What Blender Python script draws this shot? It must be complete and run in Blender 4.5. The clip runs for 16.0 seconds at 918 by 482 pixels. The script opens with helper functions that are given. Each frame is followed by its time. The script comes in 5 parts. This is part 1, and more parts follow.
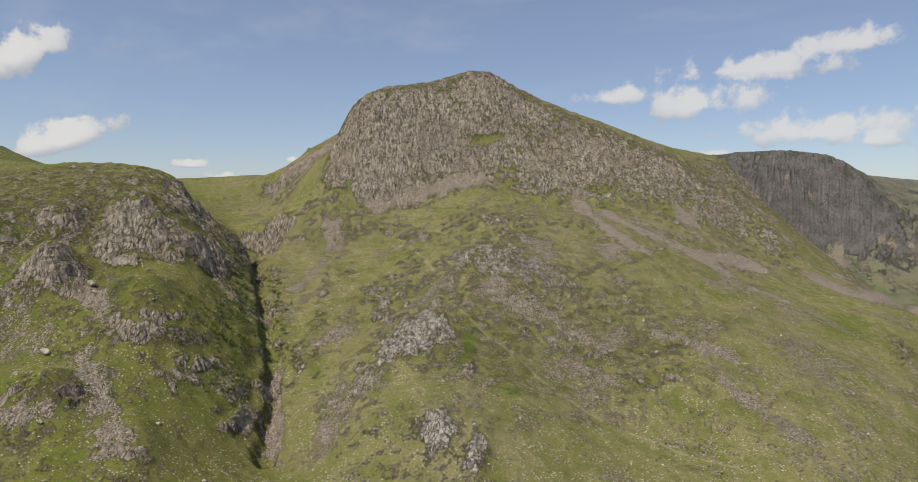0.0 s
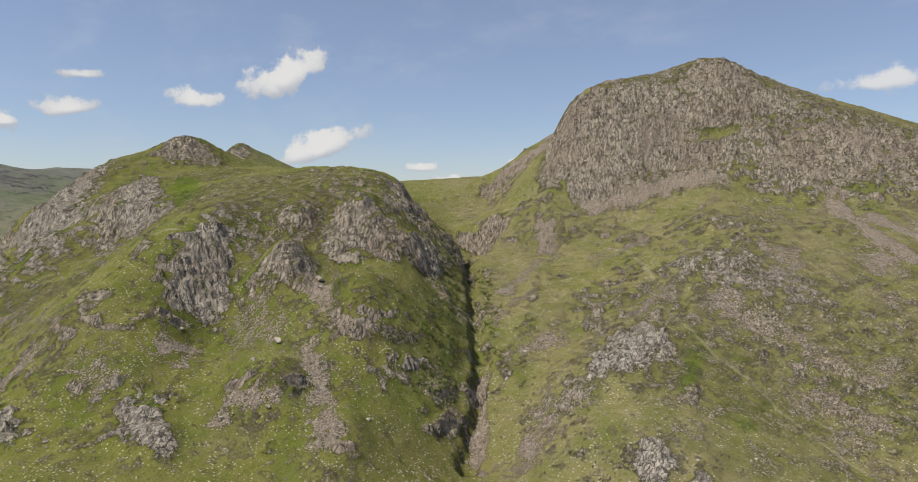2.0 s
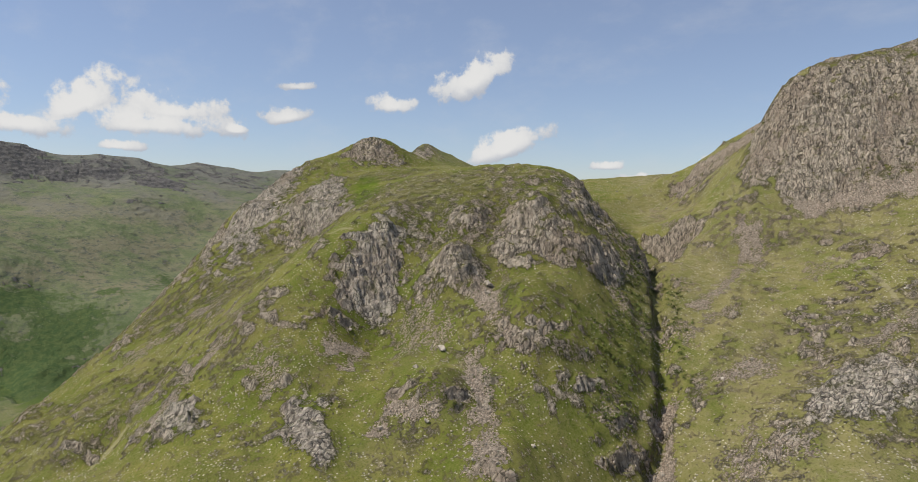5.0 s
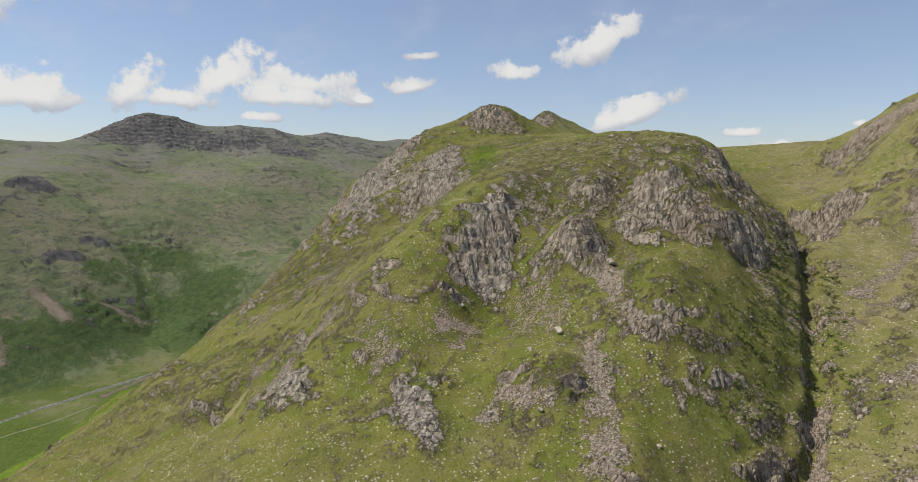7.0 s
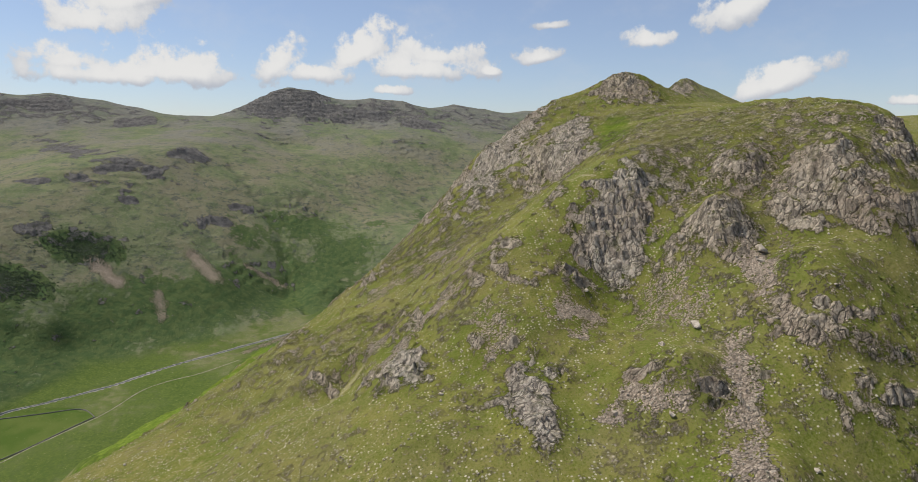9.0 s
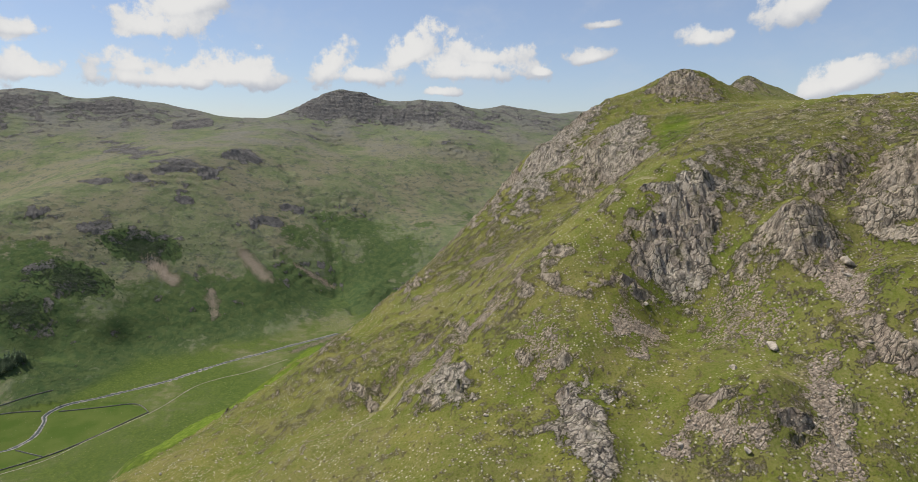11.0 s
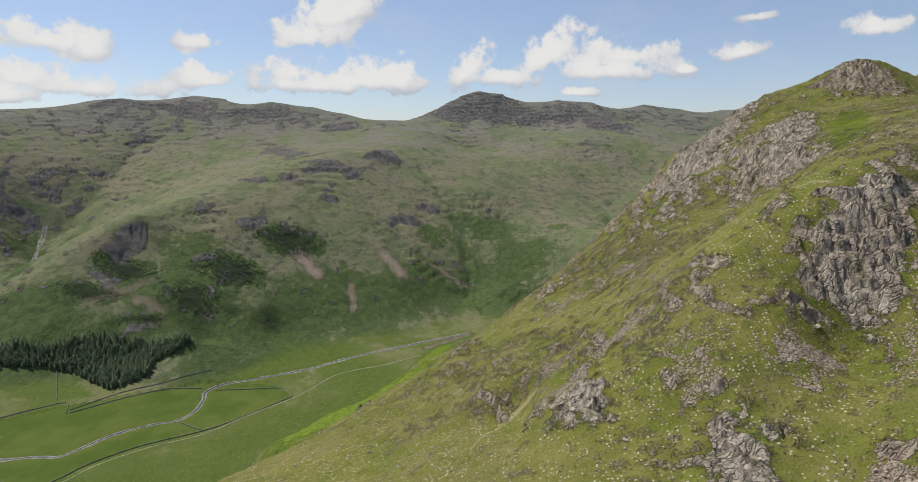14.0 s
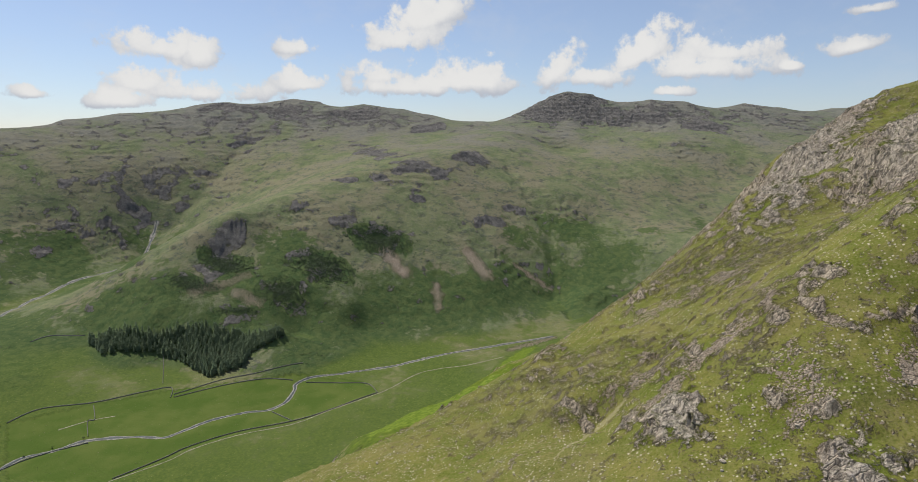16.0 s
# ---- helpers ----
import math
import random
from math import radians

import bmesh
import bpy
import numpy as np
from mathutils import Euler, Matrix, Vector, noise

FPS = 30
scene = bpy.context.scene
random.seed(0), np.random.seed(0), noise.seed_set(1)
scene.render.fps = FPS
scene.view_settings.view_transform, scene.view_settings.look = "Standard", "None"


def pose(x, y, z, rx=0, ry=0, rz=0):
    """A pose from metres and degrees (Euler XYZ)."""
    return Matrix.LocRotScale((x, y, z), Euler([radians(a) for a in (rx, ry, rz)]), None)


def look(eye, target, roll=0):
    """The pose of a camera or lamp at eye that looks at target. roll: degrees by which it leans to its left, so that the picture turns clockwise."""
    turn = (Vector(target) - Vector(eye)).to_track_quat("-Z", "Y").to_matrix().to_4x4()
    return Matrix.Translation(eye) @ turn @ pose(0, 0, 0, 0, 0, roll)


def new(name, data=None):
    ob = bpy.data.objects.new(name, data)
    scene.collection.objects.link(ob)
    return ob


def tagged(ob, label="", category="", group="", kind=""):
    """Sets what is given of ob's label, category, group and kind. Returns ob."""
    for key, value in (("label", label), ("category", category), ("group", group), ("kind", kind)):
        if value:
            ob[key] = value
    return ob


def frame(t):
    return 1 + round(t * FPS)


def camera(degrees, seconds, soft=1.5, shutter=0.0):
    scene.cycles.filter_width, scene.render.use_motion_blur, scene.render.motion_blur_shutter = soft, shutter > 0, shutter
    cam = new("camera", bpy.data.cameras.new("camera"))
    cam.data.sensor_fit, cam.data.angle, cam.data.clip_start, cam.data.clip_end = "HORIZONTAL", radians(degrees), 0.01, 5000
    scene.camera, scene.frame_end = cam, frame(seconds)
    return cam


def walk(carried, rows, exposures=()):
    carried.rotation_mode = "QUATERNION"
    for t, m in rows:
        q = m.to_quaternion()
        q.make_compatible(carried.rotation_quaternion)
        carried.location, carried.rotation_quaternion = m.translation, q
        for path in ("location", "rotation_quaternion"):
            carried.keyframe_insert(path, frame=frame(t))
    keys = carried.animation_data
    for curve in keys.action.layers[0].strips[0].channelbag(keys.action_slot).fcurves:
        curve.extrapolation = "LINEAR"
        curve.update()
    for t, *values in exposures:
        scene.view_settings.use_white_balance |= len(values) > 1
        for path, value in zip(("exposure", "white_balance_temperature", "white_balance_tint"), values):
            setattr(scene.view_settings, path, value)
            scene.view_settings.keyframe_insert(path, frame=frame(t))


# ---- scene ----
cam = camera(71.060, 16.0, soft=0.7)


def aim(x, y, z, heading, pitch, roll):
    """A camera pose from a place, a heading to the left of north, a pitch and a roll."""
    return pose(x, y, z, 0, 0, heading) @ pose(0, 0, 0, 90 + pitch, 0, 0) @ pose(0, 0, 0, 0, 0, roll)


# seconds, east, north, height, heading, pitch, roll
PATH = [
    (0, 444.63, -217.98, 608.31, 23.941, -3.512, -0.018),
    (0.5, 442.56, -212.88, 608.33, 27.347, -3.491, -0.047),
    (1, 440.55, -207.93, 608.35, 32.293, -3.494, -0.007),
    (1.5, 438.07, -203.06, 608.35, 37.551, -3.478, 0.012),
    (2, 435.62, -198.21, 608.26, 43.222, -3.436, 0.016),
    (2.5, 432.85, -193.36, 608.22, 47.201, -3.410, 0.124),
    (3, 429.88, -188.82, 608.25, 50.085, -3.411, 0.138),
    (3.5, 426.38, -184.74, 608.43, 52.646, -3.442, 0.123),
    (4, 422.65, -181.22, 608.36, 55.032, -3.410, 0.141),
    (4.5, 418.77, -177.94, 608.40, 57.252, -3.414, 0.130),
    (5, 414.75, -174.90, 608.53, 59.425, -3.520, 0.123),
    (5.5, 410.61, -172.11, 608.71, 61.669, -3.797, 0.138),
    (6, 406.34, -169.57, 608.89, 64.100, -4.311, 0.180),
    (6.5, 401.95, -167.28, 609.05, 66.837, -5.130, 0.240),
    (7, 397.45, -165.25, 609.14, 69.998, -6.322, 0.285),
    (7.5, 393.22, -163.50, 609.15, 73.284, -7.528, 0.340),
    (8, 388.85, -161.73, 609.59, 76.602, -8.639, 0.333),
    (8.5, 384.45, -160.26, 609.67, 79.195, -8.821, 0.323),
    (9, 379.42, -158.85, 609.62, 81.103, -8.825, 0.326),
    (9.5, 374.36, -157.71, 609.52, 82.456, -8.812, 0.282),
    (10, 369.41, -156.83, 609.39, 83.481, -8.789, 0.243),
    (10.5, 364.73, -156.22, 609.25, 84.403, -8.764, 0.231),
    (11, 360.47, -155.85, 609.13, 85.445, -8.743, 0.240),
    (11.5, 356.79, -155.72, 609.07, 86.834, -8.735, 0.238),
    (12, 353.83, -155.82, 609.09, 88.795, -8.746, 0.166),
    (12.5, 351.64, -156.02, 609.07, 91.445, -8.708, 0.192),
    (13, 349.63, -156.40, 608.88, 93.696, -8.712, 0.098),
    (13.5, 348.25, -156.84, 608.77, 95.636, -8.697, 0.065),
    (14, 347.10, -157.35, 608.36, 97.333, -8.661, 0.040),
    (14.5, 345.75, -157.68, 608.27, 99.027, -8.647, 0.062),
    (15, 344.14, -157.80, 608.02, 100.821, -8.633, -0.027),
    (15.5, 342.87, -158.12, 607.67, 102.834, -8.589, 0.009),
    (16, 341.36, -158.45, 607.60, 105.030, -8.565, -0.024),
]
walk(cam, [(t, aim(*row)) for t, *row in PATH], exposures=((0.0, -0.16), (1.5, -0.08), (3.5, -0.06), (6.5, -0.02), (16.0, 0.0)))


# ---- sky, clouds, sun ----
SUN_BEARING, SUN_HEIGHT = 205.0, 56.0


def wire(tree, kind, inputs=(), **settings):
    """A node with its settings, and its inputs by number or name set to values or linked to sockets."""
    n = tree.nodes.new(kind)
    for key, value in settings.items():
        setattr(n, key, value)
    for key, value in dict(inputs).items():
        if hasattr(value, "is_output"):
            tree.links.new(value, n.inputs[key])
        else:
            n.inputs[key].default_value = value
    return n


def calc(tree, op, a, b=0.0, c=0.0, clamp=False):
    return wire(tree, "ShaderNodeMath", {0: a, 1: b, 2: c}, operation=op, use_clamp=clamp).outputs[0]


def ramp(tree, value, low, high, to_low=0.0, to_high=1.0):
    return wire(tree, "ShaderNodeMapRange", {0: value, 1: low, 2: high, 3: to_low, 4: to_high}, interpolation_type="SMOOTHSTEP").outputs[0]


# heading, height, half width, half height (degrees), lean, thickness of each puff of the cumulus
CLOUDS = [
    (129.2, 7.31, 3.22, 1.42, 0, 1),
    (126.5, 6.78, 1.25, 1.45, 0, 1),
    (131.0, 4.58, 2.59, 1.40, 0, 1),
    (126.6, 4.04, 5.14, 0.97, 0, 1),
    (132.3, 3.34, 2.45, 0.92, 0, 1),
    (118.4, 7.88, 2.26, 1.01, 0, 1),
    (118.1, 4.90, 2.66, 1.12, 0, 1),
    (107.5, 10.49, 5.19, 1.77, 25, 1),
    (110.3, 8.58, 3.20, 1.77, 0, 1),
    (111.6, 5.68, 3.85, 1.81, 0, 1),
    (104.0, 5.32, 5.72, 1.46, 0, 1),
    (109.3, 4.82, 5.69, 1.04, 0, 1),
    (96.4, 6.13, 2.80, 1.55, 25, 1),
    (90.1, 7.03, 4.36, 1.71, 25, 1),
    (83.3, 7.11, 4.23, 1.64, 0, 1),
] + [
    (93.5, 5.6, 4.6, 1.2, 0, 1),
    (107.0, 5.1, 7.0, 1.1, 0, 1),
    (85.2, 5.93, 5.49, 1.08, 0, 1),
    (87.4, 4.22, 1.70, 0.50, 0, 1),
    (74.1, 7.06, 2.49, 0.75, 12, 0.55),
    (78.4, 5.85, 0.78, 0.37, 0, 1),
    (137.9, 3.66, 1.16, 0.52, 0, 1),
    (73.4, 9.63, 1.48, 0.44, 0, 0.45),
    (57.8, 10.68, 3.57, 1.63, 25, 1),
    (65.2, 8.20, 2.28, 1.04, 0, 0.9),
    (56.1, 4.42, 4.12, 1.21, 18, 1),
    (46.6, 3.02, 1.58, 0.43, 0, 1),
    (44.0, 2.05, 1.26, 0.47, 0, 1),
    (38.4, 3.54, 0.75, 0.35, 0, 1),
    (-0.1, 10.48, 6.47, 1.33, 0, 0.99),
    (3.4, 7.86, 5.23, 1.85, 0, 0.99),
    (-5.2, 5.22, 6.32, 1.55, 0, 0.99),
] + [
    (-7.3, 11.62, 3.78, 1.07, 0, 0.99),
    (10.7, 8.75, 3.26, 0.86, 0, 0.99),
    (2.2, 3.89, 1.89, 0.48, 0, 0.99),
    (-8.6, 4.52, 2.21, 0.88, 0, 0.99),
]


def sky():
    w = bpy.data.worlds.new("sky")
    scene.world = w
    w.use_nodes = True
    t = w.node_tree
    air = wire(t, "ShaderNodeTexSky", sky_type="NISHITA", sun_disc=False, sun_elevation=radians(SUN_HEIGHT), sun_rotation=radians(SUN_BEARING),
               altitude=600.0, air_density=1.0, dust_density=0.55, ozone_density=2.2)
    way = wire(t, "ShaderNodeTexCoord").outputs["Generated"]
    puff = wire(t, "ShaderNodeTexNoise", {"Vector": way, "Scale": 34.0, "Detail": 8.0, "Roughness": 0.6}).outputs["Fac"]
    lump = wire(t, "ShaderNodeTexNoise", {"Vector": way, "Scale": 13.0, "Detail": 4.0, "Roughness": 0.5}).outputs["Fac"]
    best, lift, haze = None, None, None
    for heading, height, wide, high, lean, thick in CLOUDS:
        a, e, k = radians(heading), radians(height), radians(lean)
        mid = Vector((-math.sin(a) * math.cos(e), math.cos(a) * math.cos(e), math.sin(e)))
        side = Vector((math.cos(a), math.sin(a), 0))
        up = side.cross(mid)
        side, up = side * math.cos(k) + up * math.sin(k), up * math.cos(k) - side * math.sin(k)

        def along(axis, size):
            return wire(t, "ShaderNodeVectorMath", {0: way, 1: axis / math.tan(radians(size))}, operation="DOT_PRODUCT").outputs["Value"]

        u, v = along(side, wide), along(up, high)
        front = wire(t, "ShaderNodeVectorMath", {0: way, 1: mid}, operation="DOT_PRODUCT").outputs["Value"]
        base = calc(t, "MULTIPLY", calc(t, "MINIMUM", v, 0.0), 0.7)
        vv = calc(t, "ADD", v, base)
        q = calc(t, "MULTIPLY_ADD", u, u, calc(t, "MULTIPLY", vv, vv))
        q = calc(t, "SUBTRACT", thick, calc(t, "MULTIPLY", calc(t, "SQRT", q), 1.0))
        q = calc(t, "SUBTRACT", q, calc(t, "MULTIPLY", calc(t, "LESS_THAN", front, 0.0), 9.0))
        lit = calc(t, "ADD", q, calc(t, "MULTIPLY", v, 0.55))
        lift = lit if lift is None else calc(t, "MAXIMUM", lift, lit)
        if thick == 0.99:
            haze = q if haze is None else calc(t, "SMOOTH_MAX", haze, q, 0.4)
        else:
            best = q if best is None else calc(t, "SMOOTH_MAX", best, q, 0.15)
    rough = calc(t, "ADD", calc(t, "MULTIPLY_ADD", puff, 2.8, -1.4), calc(t, "MULTIPLY_ADD", lump, 2.6, -1.3))
    body = calc(t, "ADD", calc(t, "ADD", best, 0.16), rough)
    cover = ramp(t, body, -0.05, 0.50)
    loose = calc(t, "MULTIPLY", ramp(t, calc(t, "ADD", haze, rough), -0.10, 0.65), 0.86)
    cover = calc(t, "MAXIMUM", cover, loose)
    # thin high streaks
    turn = wire(t, "ShaderNodeMapping", {"Vector": way, "Rotation": (0.2, 0.3, 0.7), "Scale": (2.0, 9.0, 14.0)}).outputs[0]
    wisp = wire(t, "ShaderNodeTexNoise", {"Vector": turn, "Scale": 1.3, "Detail": 5.0, "Roughness": 0.6}).outputs["Fac"]
    thin = ramp(t, wisp, 0.45, 0.85, 0.19, 0.38)
    bright = ramp(t, calc(t, "ADD", calc(t, "MULTIPLY", rough, 0.5), lift), -0.5, 0.9)
    tone = wire(t, "ShaderNodeMix", {"Factor": bright, "A": (4.5, 4.8, 5.4, 1), "B": (7.5, 7.45, 7.35, 1)}, data_type="RGBA")
    clear = wire(t, "ShaderNodeVectorMath", {0: air.outputs[0], 1: (0.97, 0.98, 1.08)}, operation="MULTIPLY").outputs[0]
    veil = wire(t, "ShaderNodeMix", {"Factor": thin, "A": clear, "B": (5.8, 6.0, 6.4, 1)}, data_type="RGBA")
    for n in (tone, veil):
        n.name = "cloud_tone"
    over = wire(t, "ShaderNodeMix", data_type="RGBA")
    rgba = lambda n: [s for s in n.outputs if s.type == "RGBA"][0]
    pick = [s for s in over.inputs if s.type == "RGBA"]
    t.links.new(cover, over.inputs[0])
    t.links.new(rgba(veil), pick[0])
    t.links.new(rgba(tone), pick[1])
    t.links.new(rgba(over), t.nodes["Background"].inputs[0])
    t.nodes["Background"].inputs[1].default_value = 0.105


sky()
sun = bpy.data.lights.new("sun", "SUN")
sun.energy, sun.angle, sun.color = 4.7, radians(0.5), (1.0, 0.93, 0.82)
away = radians(SUN_BEARING), radians(SUN_HEIGHT)
new("sun", sun).matrix_world = look(Vector((math.sin(away[0]) * math.cos(away[1]), math.cos(away[0]) * math.cos(away[1]), math.sin(away[1]))) * 3000, (0, 0, 0))


# ---- materials ----
def rgb_mix(t, fac, a, b, blend="MIX"):
    n = wire(t, "ShaderNodeMix", data_type="RGBA", blend_type=blend)
    ins = [s for s in n.inputs if s.type == "RGBA"]
    for s, v in ((n.inputs[0], fac), (ins[0], a), (ins[1], b)):
        if hasattr(v, "is_output"):
            t.links.new(v, s)
        else:
            s.default_value = v if s is n.inputs[0] else (*v, 1)
    return [s for s in n.outputs if s.type == "RGBA"][0]


def noise_at(t, where, size, detail=4.0, rough=0.55, stretch=None):
    if stretch:
        where = wire(t, "ShaderNodeMapping", {"Vector": where, "Scale": stretch}).outputs[0]
    return wire(t, "ShaderNodeTexNoise", {"Vector": where, "Scale": 1.0 / size, "Detail": detail, "Roughness": rough}).outputs["Fac"]


def material(name, rough=0.9, gloss=0.2):
    m = bpy.data.materials.new(name)
    m.use_nodes = True
    t = m.node_tree
    b = t.nodes["Principled BSDF"]
    b.inputs["Roughness"].default_value = rough
    b.inputs["Specular IOR Level"].default_value = gloss
    return m, t, b


def rock_colour(t, p, light=(0.70, 0.62, 0.51), dark=(0.27, 0.238, 0.196)):
    """Weathered volcanic rock: pale faces, dark cracks and streaks with shade painted in, pink-brown stain and lichen.
    """
    big = noise_at(t, p, 38.0, 5, 0.6)
    fine = noise_at(t, p, 3.0, 8, 0.80, (1, 1, 0.4))
    bend = wire(t, "ShaderNodeTexNoise", {"Vector": p, "Scale": 0.25, "Detail": 3.0}).outputs["Color"]
    bent = wire(t, "ShaderNodeVectorMath", {0: bend, 1: (4.0, 4.0, 4.0), 2: p}, operation="MULTIPLY_ADD").outputs[0]
    split = wire(t, "ShaderNodeMapping", {"Vector": bent, "Rotation": (0.35, 0.2, 0.5), "Scale": (1, 0.55, 0.22)}).outputs[0]
    cracks = wire(t, "ShaderNodeTexVoronoi", {"Vector": split, "Scale": 0.55}, feature="DISTANCE_TO_EDGE").outputs["Distance"]
    facet = wire(t, "ShaderNodeTexVoronoi", {"Vector": split, "Scale": 1.1})
    tone = wire(t, "ShaderNodeSeparateColor", {0: facet.outputs["Color"]}).outputs[0]
    c = rgb_mix(t, ramp(t, calc(t, "ADD", fine, calc(t, "MULTIPLY_ADD", tone, 0.22, -0.11)), 0.34, 0.60), dark, light)
    c = rgb_mix(t, ramp(t, big, 0.44, 0.66, 0, 0.6), c, (0.42, 0.345, 0.28))
    # dark upright streaks paint in the shade of joints in the rock
    streak = noise_at(t, p, 3.6, 6, 0.74, (1, 1, 0.32))
    c = rgb_mix(t, ramp(t, streak, 0.53, 0.61, 0, 0.65), c, (0.11, 0.102, 0.090))
    # shade painted along the cracks, broken up by noise
    crack_shade_in = noise_at(t, p, 9.0, 3)
    c = rgb_mix(t, calc(t, "MULTIPLY", ramp(t, cracks, 0.008, 0.06, 0.85, 0.0), ramp(t, crack_shade_in, 0.40, 0.55)), c, (0.085, 0.078, 0.068))
    moss = noise_at(t, p, 8.0, 6, 0.7)
    c = rgb_mix(t, ramp(t, moss, 0.54, 0.66, 0, 0.6), c, (0.115, 0.125, 0.030))
    lichen = noise_at(t, p, 1.3, 3)
    return rgb_mix(t, ramp(t, lichen, 0.58, 0.75, 0, 0.5), c, (0.50, 0.47, 0.39)), fine, calc(t, "ADD", ramp(t, cracks, 0.0, 0.12), calc(t, "MULTIPLY", tone, 0.9))


def ground_material():
    m, t, b = material("fell_turf_and_rock", 1.0, 0.04)
    p = wire(t, "ShaderNodeTexCoord").outputs["Object"]
    rock_in = wire(t, "ShaderNodeAttribute", attribute_name="rock").outputs["Fac"]
    scree_in = wire(t, "ShaderNodeAttribute", attribute_name="scree").outputs["Fac"]
    lush_in = wire(t, "ShaderNodeAttribute", attribute_name="lush").outputs["Fac"]
    track_in = wire(t, "ShaderNodeAttribute", attribute_name="track").outputs["Fac"]
    field_in = wire(t, "ShaderNodeAttribute", attribute_name="field").outputs["Fac"]
    far_in = wire(t, "ShaderNodeAttribute", attribute_name="upland").outputs["Fac"]
    pale_in = wire(t, "ShaderNodeAttribute", attribute_name="pale").outputs["Fac"]
    dry_in = wire(t, "ShaderNodeAttribute", attribute_name="dry").outputs["Fac"]
    n60, n18 = noise_at(t, p, 70.0, 4, 0.6), noise_at(t, p, 18.0, 5, 0.62)
    n5, n1 = noise_at(t, p, 4.5, 5, 0.65), noise_at(t, p, 0.9, 4, 0.7)
    # turf: green, olive and straw in patches
    n9 = noise_at(t, p, 9.0, 6, 0.7)
    turf = rgb_mix(t, ramp(t, n18, 0.38, 0.62), (0.102, 0.124, 0.020), (0.164, 0.160, 0.038))
    turf = rgb_mix(t, ramp(t, n60, 0.42, 0.64, 0, 0.5), turf, (0.162, 0.142, 0.056))
    turf = rgb_mix(t, ramp(t, n9, 0.50, 0.62, 0, 0.6), turf, (0.062, 0.088, 0.012))
    turf = rgb_mix(t, ramp(t, n5, 0.52, 0.62, 0, 0.6), turf, (0.225, 0.196, 0.085))
    turf = rgb_mix(t, ramp(t, n1, 0.46, 0.66, 0, 0.5), turf, (0.205, 0.185, 0.092))
    straw = rgb_mix(t, ramp(t, n5, 0.35, 0.65), (0.200, 0.174, 0.086), (0.292, 0.248, 0.142))
    turf = rgb_mix(t, calc(t, "MULTIPLY", dry_in, ramp(t, n18, 0.30, 0.58, 0.4, 1.0)), turf, straw)
    turf = rgb_mix(t, ramp(t, n1, 0.48, 0.34, 0, 0.6), turf, (0.052, 0.064, 0.011))
    bits = wire(t, "ShaderNodeTexVoronoi", {"Vector": p, "Scale": 0.8})
    chosen = wire(t, "ShaderNodeSeparateColor", {0: bits.outputs["Color"]})
    speck = calc(t, "MULTIPLY", ramp(t, bits.outputs["Distance"], 0.40, 0.24), calc(t, "LESS_THAN", chosen.outputs[1], calc(t, "MULTIPLY", ramp(t, n9, 0.38, 0.60), 0.7)))
    turf = rgb_mix(t, calc(t, "MULTIPLY", speck, 0.8), turf, rgb_mix(t, chosen.outputs[2], (0.26, 0.24, 0.175), (0.50, 0.46, 0.36)))
    # far fells wear coarser, duller grass and heath, paled and blued to imitate haze
    n200, n30 = noise_at(t, p, 190.0, 6, 0.62), noise_at(t, p, 34.0, 8, 0.68)
    hazy_moor = rgb_mix(t, ramp(t, n60, 0.38, 0.64), (0.120, 0.150, 0.072), (0.170, 0.185, 0.098))
    hazy_moor = rgb_mix(t, ramp(t, n200, 0.42, 0.58, 0, 0.8), hazy_moor, (0.204, 0.184, 0.122))
    hazy_moor = rgb_mix(t, ramp(t, n30, 0.53, 0.61, 0, 0.6), hazy_moor, (0.086, 0.106, 0.068))
    hazy_moor = rgb_mix(t, ramp(t, n30, 0.46, 0.30, 0, 0.5), hazy_moor, (0.200, 0.194, 0.134))
    fleck = noise_at(t, p, 30.0, 7, 0.74, (1, 1, 2.4))
    hazy_moor = rgb_mix(t, calc(t, "MULTIPLY", ramp(t, fleck, 0.54, 0.59, 0, 0.7), ramp(t, n200, 0.34, 0.50)), hazy_moor, (0.076, 0.086, 0.074))
    hazy_moor = rgb_mix(t, ramp(t, n9, 0.50, 0.62, 0, 0.4), hazy_moor, (0.214, 0.212, 0.150))
    above = wire(t, "ShaderNodeSeparateXYZ", {0: p}).outputs[2]
    top = rgb_mix(t, ramp(t, n30, 0.40, 0.60), (0.118, 0.126, 0.128), (0.196, 0.192, 0.176))
    hazy_moor = rgb_mix(t, ramp(t, calc(t, "ADD", above, calc(t, "MULTIPLY_ADD", n200, 700.0, -350.0)), 480.0, 840.0, 0.0, 0.7), hazy_moor, top)
    turf = rgb_mix(t, far_in, turf, hazy_moor)
    # bracken and lush grass
    fern = rgb_mix(t, ramp(t, n5, 0.35, 0.65), (0.066, 0.100, 0.012), (0.120, 0.155, 0.020))
    fern = rgb_mix(t, far_in, fern, rgb_mix(t, ramp(t, n18, 0.35, 0.65), (0.054, 0.088, 0.034), (0.090, 0.120, 0.046)))
    patch = calc(t, "ADD", calc(t, "MULTIPLY_ADD", n18, 0.9, -0.45), calc(t, "MULTIPLY", far_in, calc(t, "MULTIPLY_ADD", n200, 1.6, -0.8)))
    lush_f = calc(t, "ADD", lush_in, patch)
